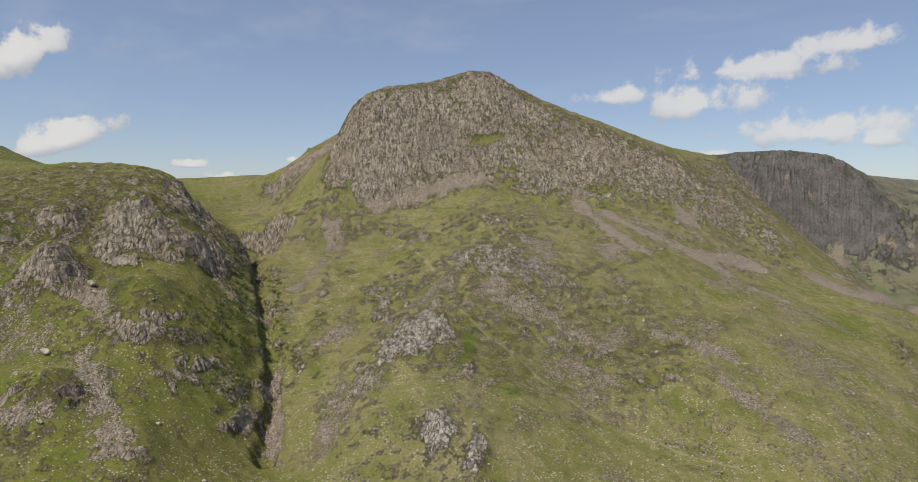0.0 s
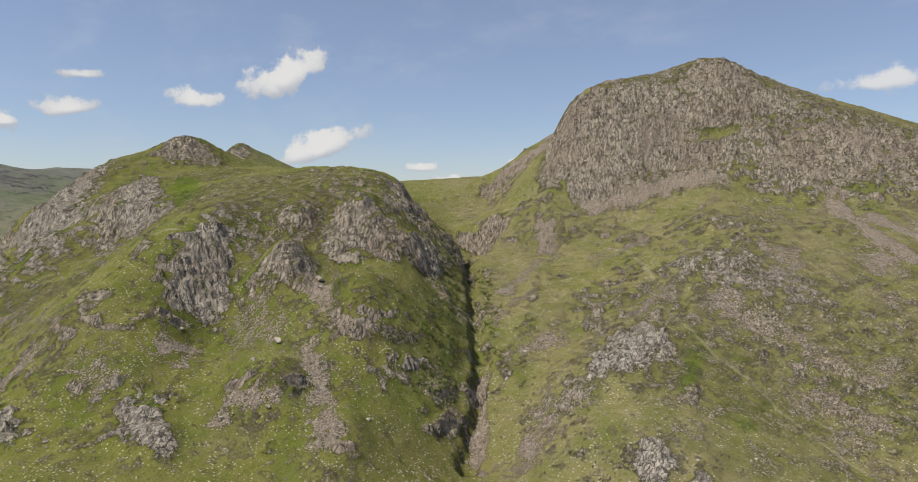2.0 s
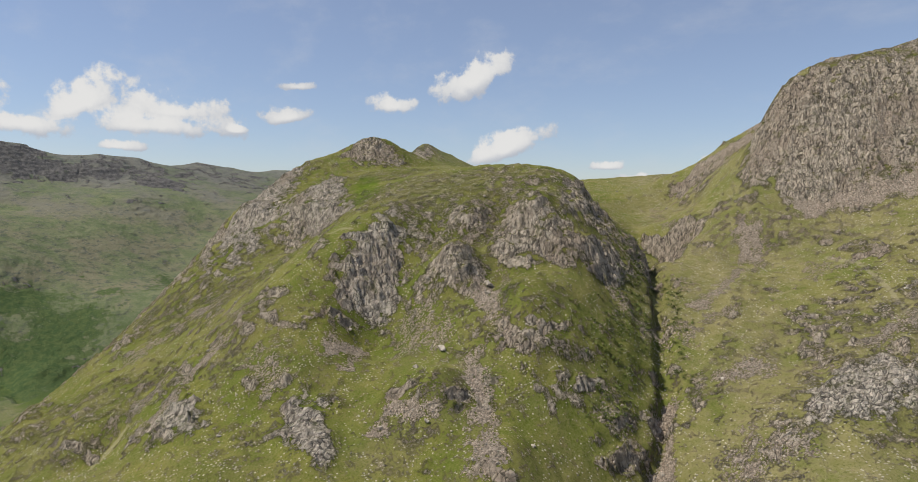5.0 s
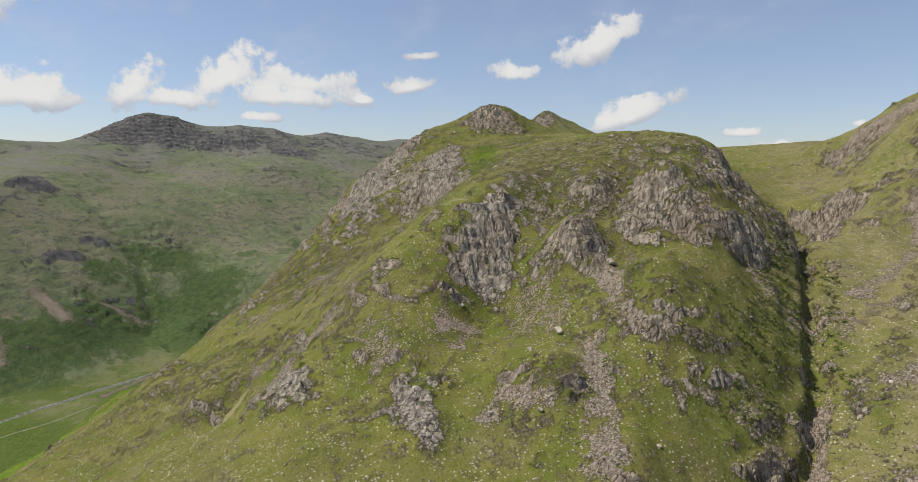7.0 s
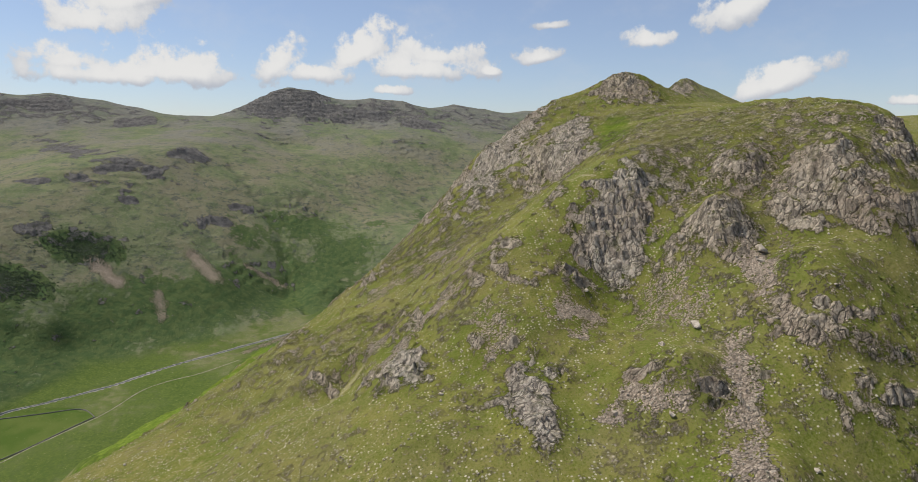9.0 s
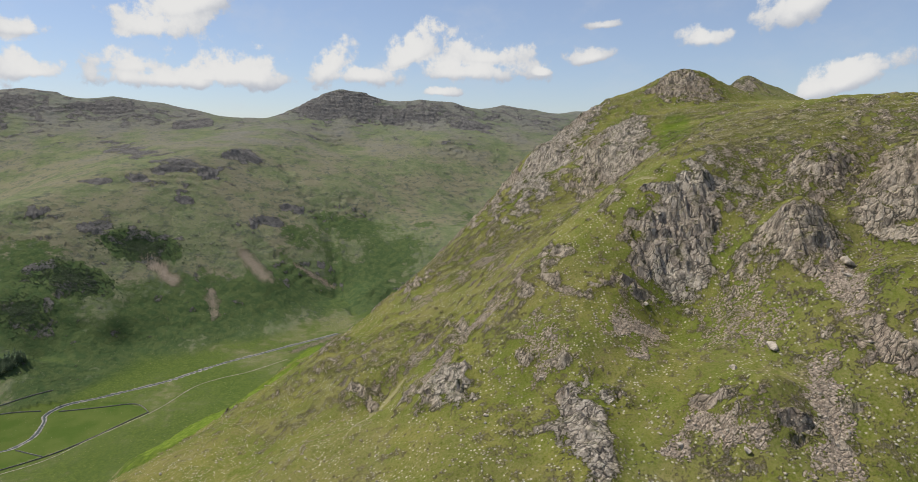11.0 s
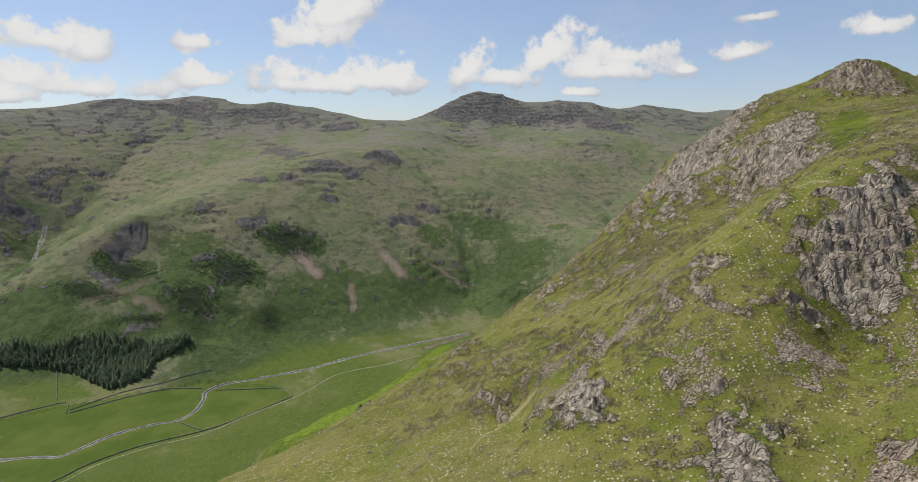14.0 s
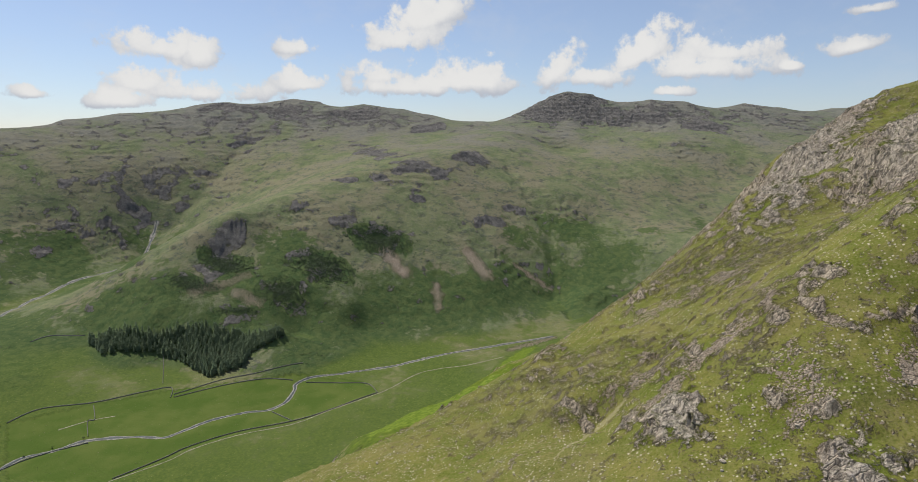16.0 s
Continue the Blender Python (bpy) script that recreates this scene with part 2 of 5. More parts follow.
    lush_f = calc(t, "ADD", calc(t, "MULTIPLY", ramp(t, lush_f, 0.25, 0.75), calc(t, "SUBTRACT", 1.0, far_in)), calc(t, "MULTIPLY", ramp(t, lush_f, 0.38, 0.58), far_in))
    turf = rgb_mix(t, lush_f, turf, fern)
    turf = rgb_mix(t, ramp(t, lush_in, 1.0, 1.15), turf, rgb_mix(t, ramp(t, n5, 0.35, 0.65), (0.080, 0.125, 0.016), (0.155, 0.205, 0.032)))
    mown = rgb_mix(t, ramp(t, n60, 0.35, 0.65), (0.064, 0.102, 0.020), (0.092, 0.122, 0.030))
    turf = rgb_mix(t, ramp(t, field_in, 0.4, 0.6), turf, mown)
    # worn track
    turf = rgb_mix(t, ramp(t, calc(t, "ADD", track_in, calc(t, "MULTIPLY_ADD", n5, 0.7, -0.35)), 0.50, 0.75, 0, 0.5), turf, (0.30, 0.265, 0.17))
    # scree: stones of several tones
    stones = wire(t, "ShaderNodeTexVoronoi", {"Vector": p, "Scale": 1.5})
    s_parts = wire(t, "ShaderNodeSeparateColor", {0: stones.outputs["Color"]})
    scree = rgb_mix(t, s_parts.outputs[0], (0.34, 0.272, 0.21), (0.64, 0.53, 0.42))
    scree = rgb_mix(t, ramp(t, stones.outputs["Distance"], 0.45, 0.75, 0, 0.5), scree, (0.10, 0.09, 0.06))
    rock, fine, cracks = rock_colour(t, p)
    rock = rgb_mix(t, calc(t, "SUBTRACT", 0.9, calc(t, "MULTIPLY", pale_in, 0.9)), rock, (0.94, 0.90, 0.85), "MULTIPLY")
    far_rock = rgb_mix(t, ramp(t, n18, 0.35, 0.65), (0.092, 0.098, 0.106), (0.205, 0.202, 0.196))
    rock = rgb_mix(t, calc(t, "MULTIPLY", far_in, 0.85), rock, far_rock)
    ragged = calc(t, "ADD", calc(t, "MULTIPLY_ADD", n5, 1.8, -0.9), calc(t, "MULTIPLY_ADD", n1, 1.5, -0.75))
    broad = calc(t, "ADD", calc(t, "MULTIPLY_ADD", n30, 2.4, -1.2), calc(t, "MULTIPLY_ADD", n9, 0.8, -0.4))
    ragged = calc(t, "ADD", calc(t, "MULTIPLY", ragged, calc(t, "SUBTRACT", 1.0, far_in)), calc(t, "MULTIPLY", broad, far_in))
    lying = calc(t, "SUBTRACT", calc(t, "MULTIPLY_ADD", scree_in, 1.5, calc(t, "MULTIPLY_ADD", n5, 1.6, -0.95)), s_parts.outputs[1])
    scree_f = ramp(t, lying, -0.05, 0.12)
    rock_f = ramp(t, calc(t, "ADD", rock_in, ragged), 0.36, 0.60)
    flat = wire(t, "ShaderNodeSeparateXYZ", {0: wire(t, "ShaderNodeNewGeometry").outputs["Normal"]}).outputs[2]
    held = ramp(t, calc(t, "ADD", flat, calc(t, "MULTIPLY_ADD", n5, 0.5, -0.25)), 0.78, 0.90, 0.0, 0.85)
    rock_f = calc(t, "MULTIPLY", rock_f, calc(t, "SUBTRACT", 1.0, calc(t, "MULTIPLY", calc(t, "MULTIPLY", held, calc(t, "MULTIPLY_ADD", pale_in, -0.75, 1.0)), calc(t, "SUBTRACT", 1.0, far_in))))
    c = rgb_mix(t, scree_f, turf, scree)
    c = rgb_mix(t, rock_f, c, rock)
    t.links.new(c, b.inputs["Base Color"])
    hard = calc(t, "MAXIMUM", scree_f, rock_f)
    relief = calc(t, "ADD", calc(t, "MULTIPLY", n1, 0.25), calc(t, "MULTIPLY", n5, 0.5))
    stone_relief = calc(t, "ADD", calc(t, "MULTIPLY", calc(t, "ADD", fine, calc(t, "MULTIPLY", n1, 0.5)), 1.6), calc(t, "MULTIPLY", cracks, 0.95))
    h = calc(t, "ADD", relief, calc(t, "MULTIPLY", stone_relief, hard))
    swell = calc(t, "ADD", calc(t, "MULTIPLY", n30, 9.0), calc(t, "MULTIPLY", n9, 3.0))
    swell = calc(t, "MULTIPLY", swell, calc(t, "MULTIPLY_ADD", rock_f, 0.1, 0.6))
    h = calc(t, "ADD", h, calc(t, "MULTIPLY", swell, calc(t, "MULTIPLY", far_in, calc(t, "SUBTRACT", 1.0, field_in))))
    bump = wire(t, "ShaderNodeBump", {"Height": h, "Strength": 1.0, "Distance": 1.4})
    t.links.new(bump.outputs[0], b.inputs["Normal"])
    return m


def stone_material():
    m, t, b = material("boulder_stone", 0.9, 0.2)
    p = wire(t, "ShaderNodeTexCoord").outputs["Object"]
    c, fine, cracks = rock_colour(t, p, (0.54, 0.48, 0.39), (0.34, 0.30, 0.24))
    tone = wire(t, "ShaderNodeNewGeometry").outputs["Random Per Island"]
    c = rgb_mix(t, ramp(t, tone, 0.4, 1.0, 0.0, 0.4), c, (0.34, 0.29, 0.24))
    t.links.new(c, b.inputs["Base Color"])
    bump = wire(t, "ShaderNodeBump", {"Height": noise_at(t, p, 0.7, 4), "Strength": 0.6, "Distance": 0.5})
    t.links.new(bump.outputs[0], b.inputs["Normal"])
    return m


def plain_material(name, low, high, size, rough=0.85, gloss=0.2, island=False, relief=0.0):
    m, t, b = material(name, rough, gloss)
    p = wire(t, "ShaderNodeTexCoord").outputs["Object"]
    n = noise_at(t, p, size, 5, 0.6)
    fac = ramp(t, n, 0.32, 0.68)
    if island:
        fac = calc(t, "ADD", calc(t, "MULTIPLY", fac, 0.5), calc(t, "MULTIPLY", wire(t, "ShaderNodeNewGeometry").outputs["Random Per Island"], 0.5))
    t.links.new(rgb_mix(t, fac, low, high), b.inputs["Base Color"])
    if relief:
        bump = wire(t, "ShaderNodeBump", {"Height": n, "Strength": 0.7, "Distance": relief})
        t.links.new(bump.outputs[0], b.inputs["Normal"])
    return m


GROUND, STONE = ground_material(), stone_material()
NEEDLES = plain_material("conifer_needles", (0.095, 0.142, 0.080), (0.180, 0.235, 0.125), 2.5, island=True)
LEAVES = plain_material("juniper_leaves", (0.042, 0.064, 0.034), (0.090, 0.118, 0.058), 3.0, island=True)
SCRUB = plain_material("bank_scrub", (0.075, 0.098, 0.022), (0.150, 0.170, 0.045), 3.0, island=True)
BARK = plain_material("bark", (0.06, 0.045, 0.03), (0.13, 0.10, 0.075), 0.4)
WALL_STONE = plain_material("dry_stone", (0.10, 0.10, 0.09), (0.26, 0.25, 0.22), 1.0, island=True, relief=0.2)
GRAVEL = plain_material("beck_gravel", (0.10, 0.10, 0.085), (0.27, 0.26, 0.23), 9.0, relief=0.3)
SHINGLE = plain_material("pale_shingle", (0.14, 0.135, 0.12), (0.28, 0.265, 0.235), 7.0, relief=0.3)
WATER = plain_material("beck_water", (0.03, 0.045, 0.05), (0.06, 0.075, 0.075), 8.0, rough=0.6, gloss=0.2)
ROAD_STONE = plain_material("farm_track", (0.16, 0.155, 0.10), (0.32, 0.30, 0.22), 4.0, relief=0.1)


# east, north, height of the land's crests, crag lines, gullies and floors
TERRAIN = {
        "peak_cliff_top": [(112, 266, 669), (116, 282, 696), (121, 299, 708), (134, 319, 717), (156, 342, 720), (175, 363, 721), (185, 376, 733), (197, 389, 739), (212,
        395, 734), (231, 402, 719), (265, 411, 698), (297, 426, 685), (329, 444, 671), (371, 476, 656), (393, 489, 644)],
        "peak_cliff_foot": [(146, 226, 608), (161, 247, 613), (184, 266, 618), (200, 291, 631), (219, 310, 635), (247, 311, 626), (272, 315, 613), (298, 317, 606), (318,
        338, 613), (352, 375, 621), (377, 378, 608), (411, 391, 594), (439, 406, 579), (473, 410, 563)],
    "peak_back": [(150, 520, 706), (60, 480, 690), (300, 560, 690), (420, 640, 660), (60, 640, 655), (250, 750, 630), (-60, 520, 655), (0, 420, 668)],
        "peak_shoulder": [(75, 314, 665), (49, 309, 655), (19, 311, 642), (-23, 315, 634), (-176, 433, 633), (-320, 501, 642), (112, 250, 631), (80, 258, 632), (134, 218,
        606), (100, 217, 598)],
    "peak_west": [(98, 260, 638), (99, 282, 652), (93, 300, 660), (104, 300, 668), (85, 275, 648)],
    "east_flank": [(490, 387, 547), (506, 374, 536), (532, 360, 531), (562, 344, 525), (459, 442, 589), (427, 472, 614)],
        "spur_upper": [(197, 204, 577), (241, 216, 586), (270, 250, 599), (321, 250, 586), (360, 274, 584), (396, 288, 570), (437, 299, 554), (174, 226, 594), (477, 317,
        540), (198, 240, 596)],
        "spur_lower": [(241, 101, 534), (289, 152, 559), (273, 174, 571), (247, 149, 557), (313, 167, 558), (353, 188, 550), (395, 161, 531), (433, 185, 534), (491, 253,
        527), (339, 110, 521), (304, 93, 533), (339, 41, 514), (297, 23, 516), (375, 93, 505), (430, 92, 496), (455, 151, 517), (494, 145, 506), (351, 2, 502), (311, -1,
        496), (389, 34, 495), (443, 64, 493), (497, 87, 493)],
        "gully_floor": [(253, 3, 484), (238, 23, 491), (227, 37, 502), (210, 58, 514), (190, 78, 531), (171, 94, 544), (139, 125, 561), (97, 167, 561), (90, 194, 567), (77, 214, 593), (60, 250, 599),
        (10, 300, 606), (-60, 350, 618)],
        "gully_west_rim": [(238, 10, 495), (227, 10, 511), (214, 14, 525), (204, 28, 535), (191, 51, 546), (175, 66, 559), (147, 104, 572), (119, 133, 582), (117, 119,
        597), (94, 102, 619)],
        "gully_east_rim": [(259, 15, 486), (252, 31, 508), (237, 57, 523), (204, 94, 540), (172, 124, 560), (127, 167, 573), (215, 97, 543), (156, 157, 568), (155, 188,
        570), (117, 185, 583)],
        "knoll_top": [(48, 94, 636), (17, 77, 635), (69, 64, 628), (61, 102, 632), (-25, 85, 636), (124, 46, 614), (43, 25, 616), (-12, 94, 634), (52, 99, 633), (64, 122,
        628)],
        "knoll_face": [(147, 38, 578), (146, 50, 586), (160, 57, 567), (149, 63, 587), (130, 14, 582), (122, -9, 580), (123, -6, 593), (97, 18, 610), (147, 24, 575),
        (156, 56, 574)],
        "knoll_foot": [(164, 53, 573), (163, 29, 573), (156, 7, 571), (175, 5, 569), (173, -13, 548), (200, -7, 542), (199, 22, 542), (205, 19, 534), (183, -48, 545),
        (208, -33, 523), (215, -46, 516), (218, -15, 517), (251, -45, 503), (224, -68, 507)],
        "grey_face": [(123, -55, 533), (110, -49, 543), (101, -45, 556), (91, -40, 574), (84, -30, 590), (71, -13, 607), (128, -75, 540), (112, -69, 550), (94, -58, 566),
        (85, -51, 581), (72, -43, 593), (137, -32, 545), (125, -26, 555), (110, -18, 568), (101, -5, 580), (92, 7, 589), (135, 4, 569), (151, -14, 557), (111, 16, 576),
        (105, 36, 589)],
        "front_slope": [(175, -37, 533), (150, -72, 529), (185, -67, 520), (116, -130, 523), (123, -135, 516), (192, -101, 511), (119, -160, 501), (170, -145, 506), (143,
        -109, 520), (135, -92, 536), (190, -40, 533), (226, -42, 526), (74, -100, 553), (140, 5, 562)],
        "west_ridge": [(-11, -197, 487), (32, -220, 472), (55, -281, 453), (93, -219, 470), (61, -176, 499), (28, -142, 512), (-63, -152, 515), (-80, -177, 492), (-75,
        -172, 504), (100, -192, 488), (-5, -208, 488), (77, -174, 484), (-30, -120, 530), (20, -105, 545), (10, -70, 562)],
        "west_crag": [(-334, 85, 662), (-325, 52, 650), (-314, 22, 629), (-299, -1, 607), (-300, -27, 599), (-287, -41, 585), (-272, -49, 565), (-251, -58, 538), (-194,
        -110, 515), (-123, -80, 575), (-66, -35, 571), (-169, -56, 560), (-236, -50, 590)],
        "loft_top": [(-299, 133, 683), (-303, 117, 678), (-289, 147, 678), (-300, 95, 663), (-257, 157, 647), (-290, 80, 654), (-259, 112, 646), (-299, 53, 652), (-229,
        169, 638), (-233, 49, 617), (-118, 12, 620), (-85, -19, 608), (-91, -11, 598), (4, -15, 603), (9, -1, 612), (43, 25, 616), (50, 78, 627), (-200, 170, 648), (-100,
        150, 635), (-161, 79, 640), (-81, 52, 626)],
        "pike_top": [(-590, 350, 708), (-575, 330, 700), (-560, 375, 690), (-640, 330, 670), (-560, 280, 650), (-480, 300, 640), (-400, 250, 645), (-330, 300, 640),
        (-250, 330, 632), (-480, 450, 640)],
    "back_moor": [(-300, 600, 650), (-600, 700, 640), (-100, 900, 660), (-900, 900, 650), (-1000, 500, 560), (-300, 1100, 690), (-1300, 1100, 600), (-1600, 1300, 560)],
        "far_crag_top": [(378, 798, 674), (409, 840, 669), (441, 890, 680), (499, 918, 687), (548, 915, 679), (578, 903, 664), (607, 890, 637), (631, 876, 599), (705,
        1056, 607)],
        "far_crag_foot": [(421, 742, 612), (466, 761, 575), (511, 777, 533), (561, 782, 528), (608, 786, 534), (636, 790, 519), (647, 756, 508), (547, 710, 501), (623,
        634, 478)],
    "far_crag_back": [(480, 1250, 680), (800, 1200, 640), (1100, 1000, 560), (900, 800, 480), (750, 650, 470), (700, 450, 430), (300, 1000, 660)],
        "south_foot": [(300, -420, 380), (150, -480, 300), (-60, -420, 300), (-600, -130, 330), (-800, -50, 330), (-1000, 50, 360), (480, -380, 330), (700, -300, 260),
        (250, -640, 140), (50, -600, 150), (-150, -520, 150), (-350, -430, 150), (-600, -330, 150), (-850, -240, 160), (-1150, -120, 170), (-1500, 60, 190), (-1900, 250,
        230), (520, -600, 140), (800, -520, 110), (-420, -100, 480), (-620, 60, 520), (-800, 250, 520), (-1100, 350, 480), (-1500, 500, 470)],
        "spur_rim": [(60, -345, 422), (100, -352, 424)],
        "bracken_spur": [(-146, -393, 348), (-194, -350, 361), (-237, -304, 375), (-270, -276, 389), (-104, -347, 367), (-147, -307, 377), (-197, -267, 391), (-259, -245,
        402), (-287, -220, 414), (-325, -188, 430)],
        "valley_floor": [(-401, -1097, 96), (-515, -1062, 97), (-573, -927, 98), (-667, -1043, 102), (-816, -825, 104), (-708, -899, 101), (-906, -739, 106), (-773, -629,
        104), (-1056, -540, 114), (-1249, -345, 122), (-1109, -674, 115), (-947, -815, 112), (-571, -1239, 108), (-716, -1184, 112), (-531, -672, 98), (-1217, -615, 126),
        (-1348, -453, 134), (-1547, -382, 140), (-300, -800, 97), (100, -900, 92), (600, -1000, 88), (1200, -1100, 82), (-900, -400, 118), (-1200, -290, 128), (-1500,
        -190, 138)],
        "band_foot": [(-840, -1379, 140), (-828, -1192, 118), (-934, -1050, 138), (-1027, -949, 140), (-1142, -813, 140), (-894, -1412, 165), (-912, -1273, 192), (-695,
        -1328, 125), (-652, -1386, 135)],
        "band_side": [(-971, -947, 178), (-1156, -850, 196), (-1411, -742, 255), (-1486, -804, 316), (-1460, -541, 230), (-1673, -588, 320), (-1332, -928, 286), (-1151,
        -980, 252), (-1054, -1092, 236), (-1176, -1242, 298), (-1026, -1276, 262), (-1296, -1167, 350), (-1398, -1031, 376), (-1723, -761, 406), (-1653, -471, 252),
        (-1939, -270, 328), (-2039, -405, 429), (-1837, -113, 303), (-2229, 125, 337), (-2477, 214, 409), (-1518, -277, 180), (-1686, -113, 235), (-1757, 61, 295),
        (-1861, 140, 330)],
        "band_crest": [(-1059, -1429, 275), (-1173, -1329, 361), (-1260, -1254, 411), (-1445, -1211, 442), (-1624, -1140, 480), (-1757, -1070, 515), (-1922, -954, 546),
        (-2079, -783, 572), (-2081, -679, 510), (-2455, -708, 610), (-2803, -747, 667), (-3162, -979, 732)],
        "skyline_ridge": [(-1608, -2944, 654), (-1901, -2845, 679), (-2186, -2789, 725), (-2453, -2728, 766), (-2693, -2602, 791), (-2805, -2537, 819), (-2945, -2427,
        845), (-3016, -2322, 824), (-3059, -2213, 845), (-3115, -2093, 869), (-3169, -1951, 857), (-3189, -1850, 806), (-3215, -1694, 835), (-3247, -1452, 810), (-3236,
        -1271, 774), (-3224, -1061, 732), (-3261, -901, 738), (-3356, -751, 809), (-3450, -631, 872), (-3508, -544, 901), (-3541, -406, 884), (-3599, -274, 852), (-3599,
        -77, 862), (-3641, 118, 851), (-3729, 287, 817), (-3807, 455, 845), (-3875, 659, 822), (-3955, 773, 787), (-4057, 985, 821), (-4039, 1229, 819), (-3666, 1653,
        742)],
        "skyline_back": [(-2148, -3140, 532), (-2761, -3011, 619), (-3151, -2799, 672), (-3385, -2560, 677), (-3496, -2306, 722), (-3577, -2036, 659), (-3642, -1594,
        663), (-3616, -1160, 585), (-3762, -817, 662), (-3931, -587, 754), (-4033, -287, 705), (-4080, 148, 704), (-4263, 523, 698)],
        "bow_face": [(-3229, -601, 737), (-3248, -414, 720), (-3257, -229, 704), (-3301, 41, 718), (-3472, 352, 736), (-2791, -488, 569), (-2808, -216, 583), (-2902, 49,
        624), (-3123, 337, 653), (-2506, -111, 500), (-2909, 411, 570), (-2712, 360, 471)],
        "crinkle_face": [(-1924, -2558, 624), (-2119, -2432, 638), (-2358, -2307, 668), (-2558, -2117, 685), (-2709, -1872, 702), (-2799, -1583, 702), (-2819, -1268,
        670), (-2794, -1012, 654), (-1709, -2345, 485), (-1891, -2234, 502), (-2094, -2107, 534), (-2333, -1726, 558), (-2444, -1425, 584), (-1421, -2257, 310), (-1543,
        -2186, 290), (-2036, -1980, 437), (-1715, -2135, 350), (-1316, -2153, 233), (-1484, -2111, 227)],
        "oxendale": [(-1075, -1928, 128), (-1225, -1965, 135), (-1373, -1955, 148), (-1524, -1926, 165), (-1679, -1947, 180), (-1966, -1932, 368), (-2160, -1950, 469),
        (-2348, -1982, 565), (-2463, -1992, 611), (-1975, -2022, 403), (-1821, -2033, 284)],
        "rim": [(-4600, 1200, 700), (-4600, -3500, 600), (-2000, -3800, 560), (0, -2600, 300), (1500, -2600, 250), (1700, -500, 120), (1700, 600, 330), (1500, 1700, 500),
        (-1000, 1800, 600), (-3000, 1500, 640), (-3300, 800, 620), (-2600, 700, 560), (300, -1600, 180), (-500, -2000, 220), (-300, -1450, 130)],
}


# ---- the shape of the land ----
CHANCE = np.random.default_rng(5).random(65536)
TURN_X, TURN_Y = np.cos(CHANCE * 2 * np.pi).astype(np.float32), np.sin(CHANCE * 2 * np.pi).astype(np.float32)


def lattice_key(ix, iy, seed):
    return (ix * 7919 + iy * 40503 + seed * 12347) & 65535


def lattice(ix, iy, seed):
    return CHANCE[lattice_key(ix.astype(np.int64), iy.astype(np.int64), seed)]


def perlin(x, y, seed):
    ix, iy = np.floor(x), np.floor(y)
    fx, fy = (x - ix).astype(np.float32), (y - iy).astype(np.float32)
    ix, iy = ix.astype(np.int32), iy.astype(np.int32)
    u, v = fx * fx * fx * (fx * (fx * 6 - 15) + 10), fy * fy * fy * (fy * (fy * 6 - 15) + 10)

    def corner(a, b):
        k = lattice_key(ix + a, iy + b, seed)
        return TURN_X[k] * (fx - a) + TURN_Y[k] * (fy - b)

    low = corner(0, 0) * (1 - u) + corner(1, 0) * u
    high = corner(0, 1) * (1 - u) + corner(1, 1) * u
    return (low * (1 - v) + high * v) * 1.5


def fractal(x, y, size, octaves, seed, ridged=False):
    total, gain, norm = 0.0, 1.0, 0.0
    for k in range(octaves):
        n = perlin(x / size + 17.3 * k, y / size - 9.1 * k, seed + k)
        total = total + gain * ((1 - 2 * np.abs(n)) if ridged else n)
        norm += gain
        gain, size = gain * 0.5, size * 0.49
    return total / norm


def step(a, b, x):
    t = np.clip((x - a) / (b - a), 0, 1)
    return t * t * (3 - 2 * t)


def solve_land():
    pts = np.array([p for line in TERRAIN.values() for p in line], float)
    d2 = (pts[:, None, 0] - pts[None, :, 0]) ** 2 + (pts[:, None, 1] - pts[None, :, 1]) ** 2
    near = (pts[:, 0] > -700) & (pts[:, 1] > -450)
    give = np.where(near, 3.0, 5.0)
    a = np.sqrt(d2 + 64.0)
    n = len(pts)
    m = np.zeros((n + 1, n + 1))
    m[:n, :n] = -a + np.diag(give)
    m[:n, n] = m[n, :n] = 1
    w = np.linalg.solve(m, np.append(pts[:, 2], 0.0))
    return pts, w


LAND_POINTS, LAND_WEIGHTS = solve_land()


def land(x, y):
    """The broad height of the land, from its ridges, crag lines, gullies and floors."""
    shape = x.shape
    x, y = x.ravel(), y.ravel()
    out = np.empty(x.size)
    px, py = LAND_POINTS[:, 0].astype(np.float32), LAND_POINTS[:, 1].astype(np.float32)
    w = -LAND_WEIGHTS[:-1].astype(np.float32)
    for i in range(0, x.size, 20000):
        dx = x[i:i + 20000, None].astype(np.float32) - px
        dy = y[i:i + 20000, None].astype(np.float32) - py
        out[i:i + 20000] = np.sqrt(dx * dx + dy * dy + 64.0) @ w + LAND_WEIGHTS[-1]
    return out.reshape(shape)


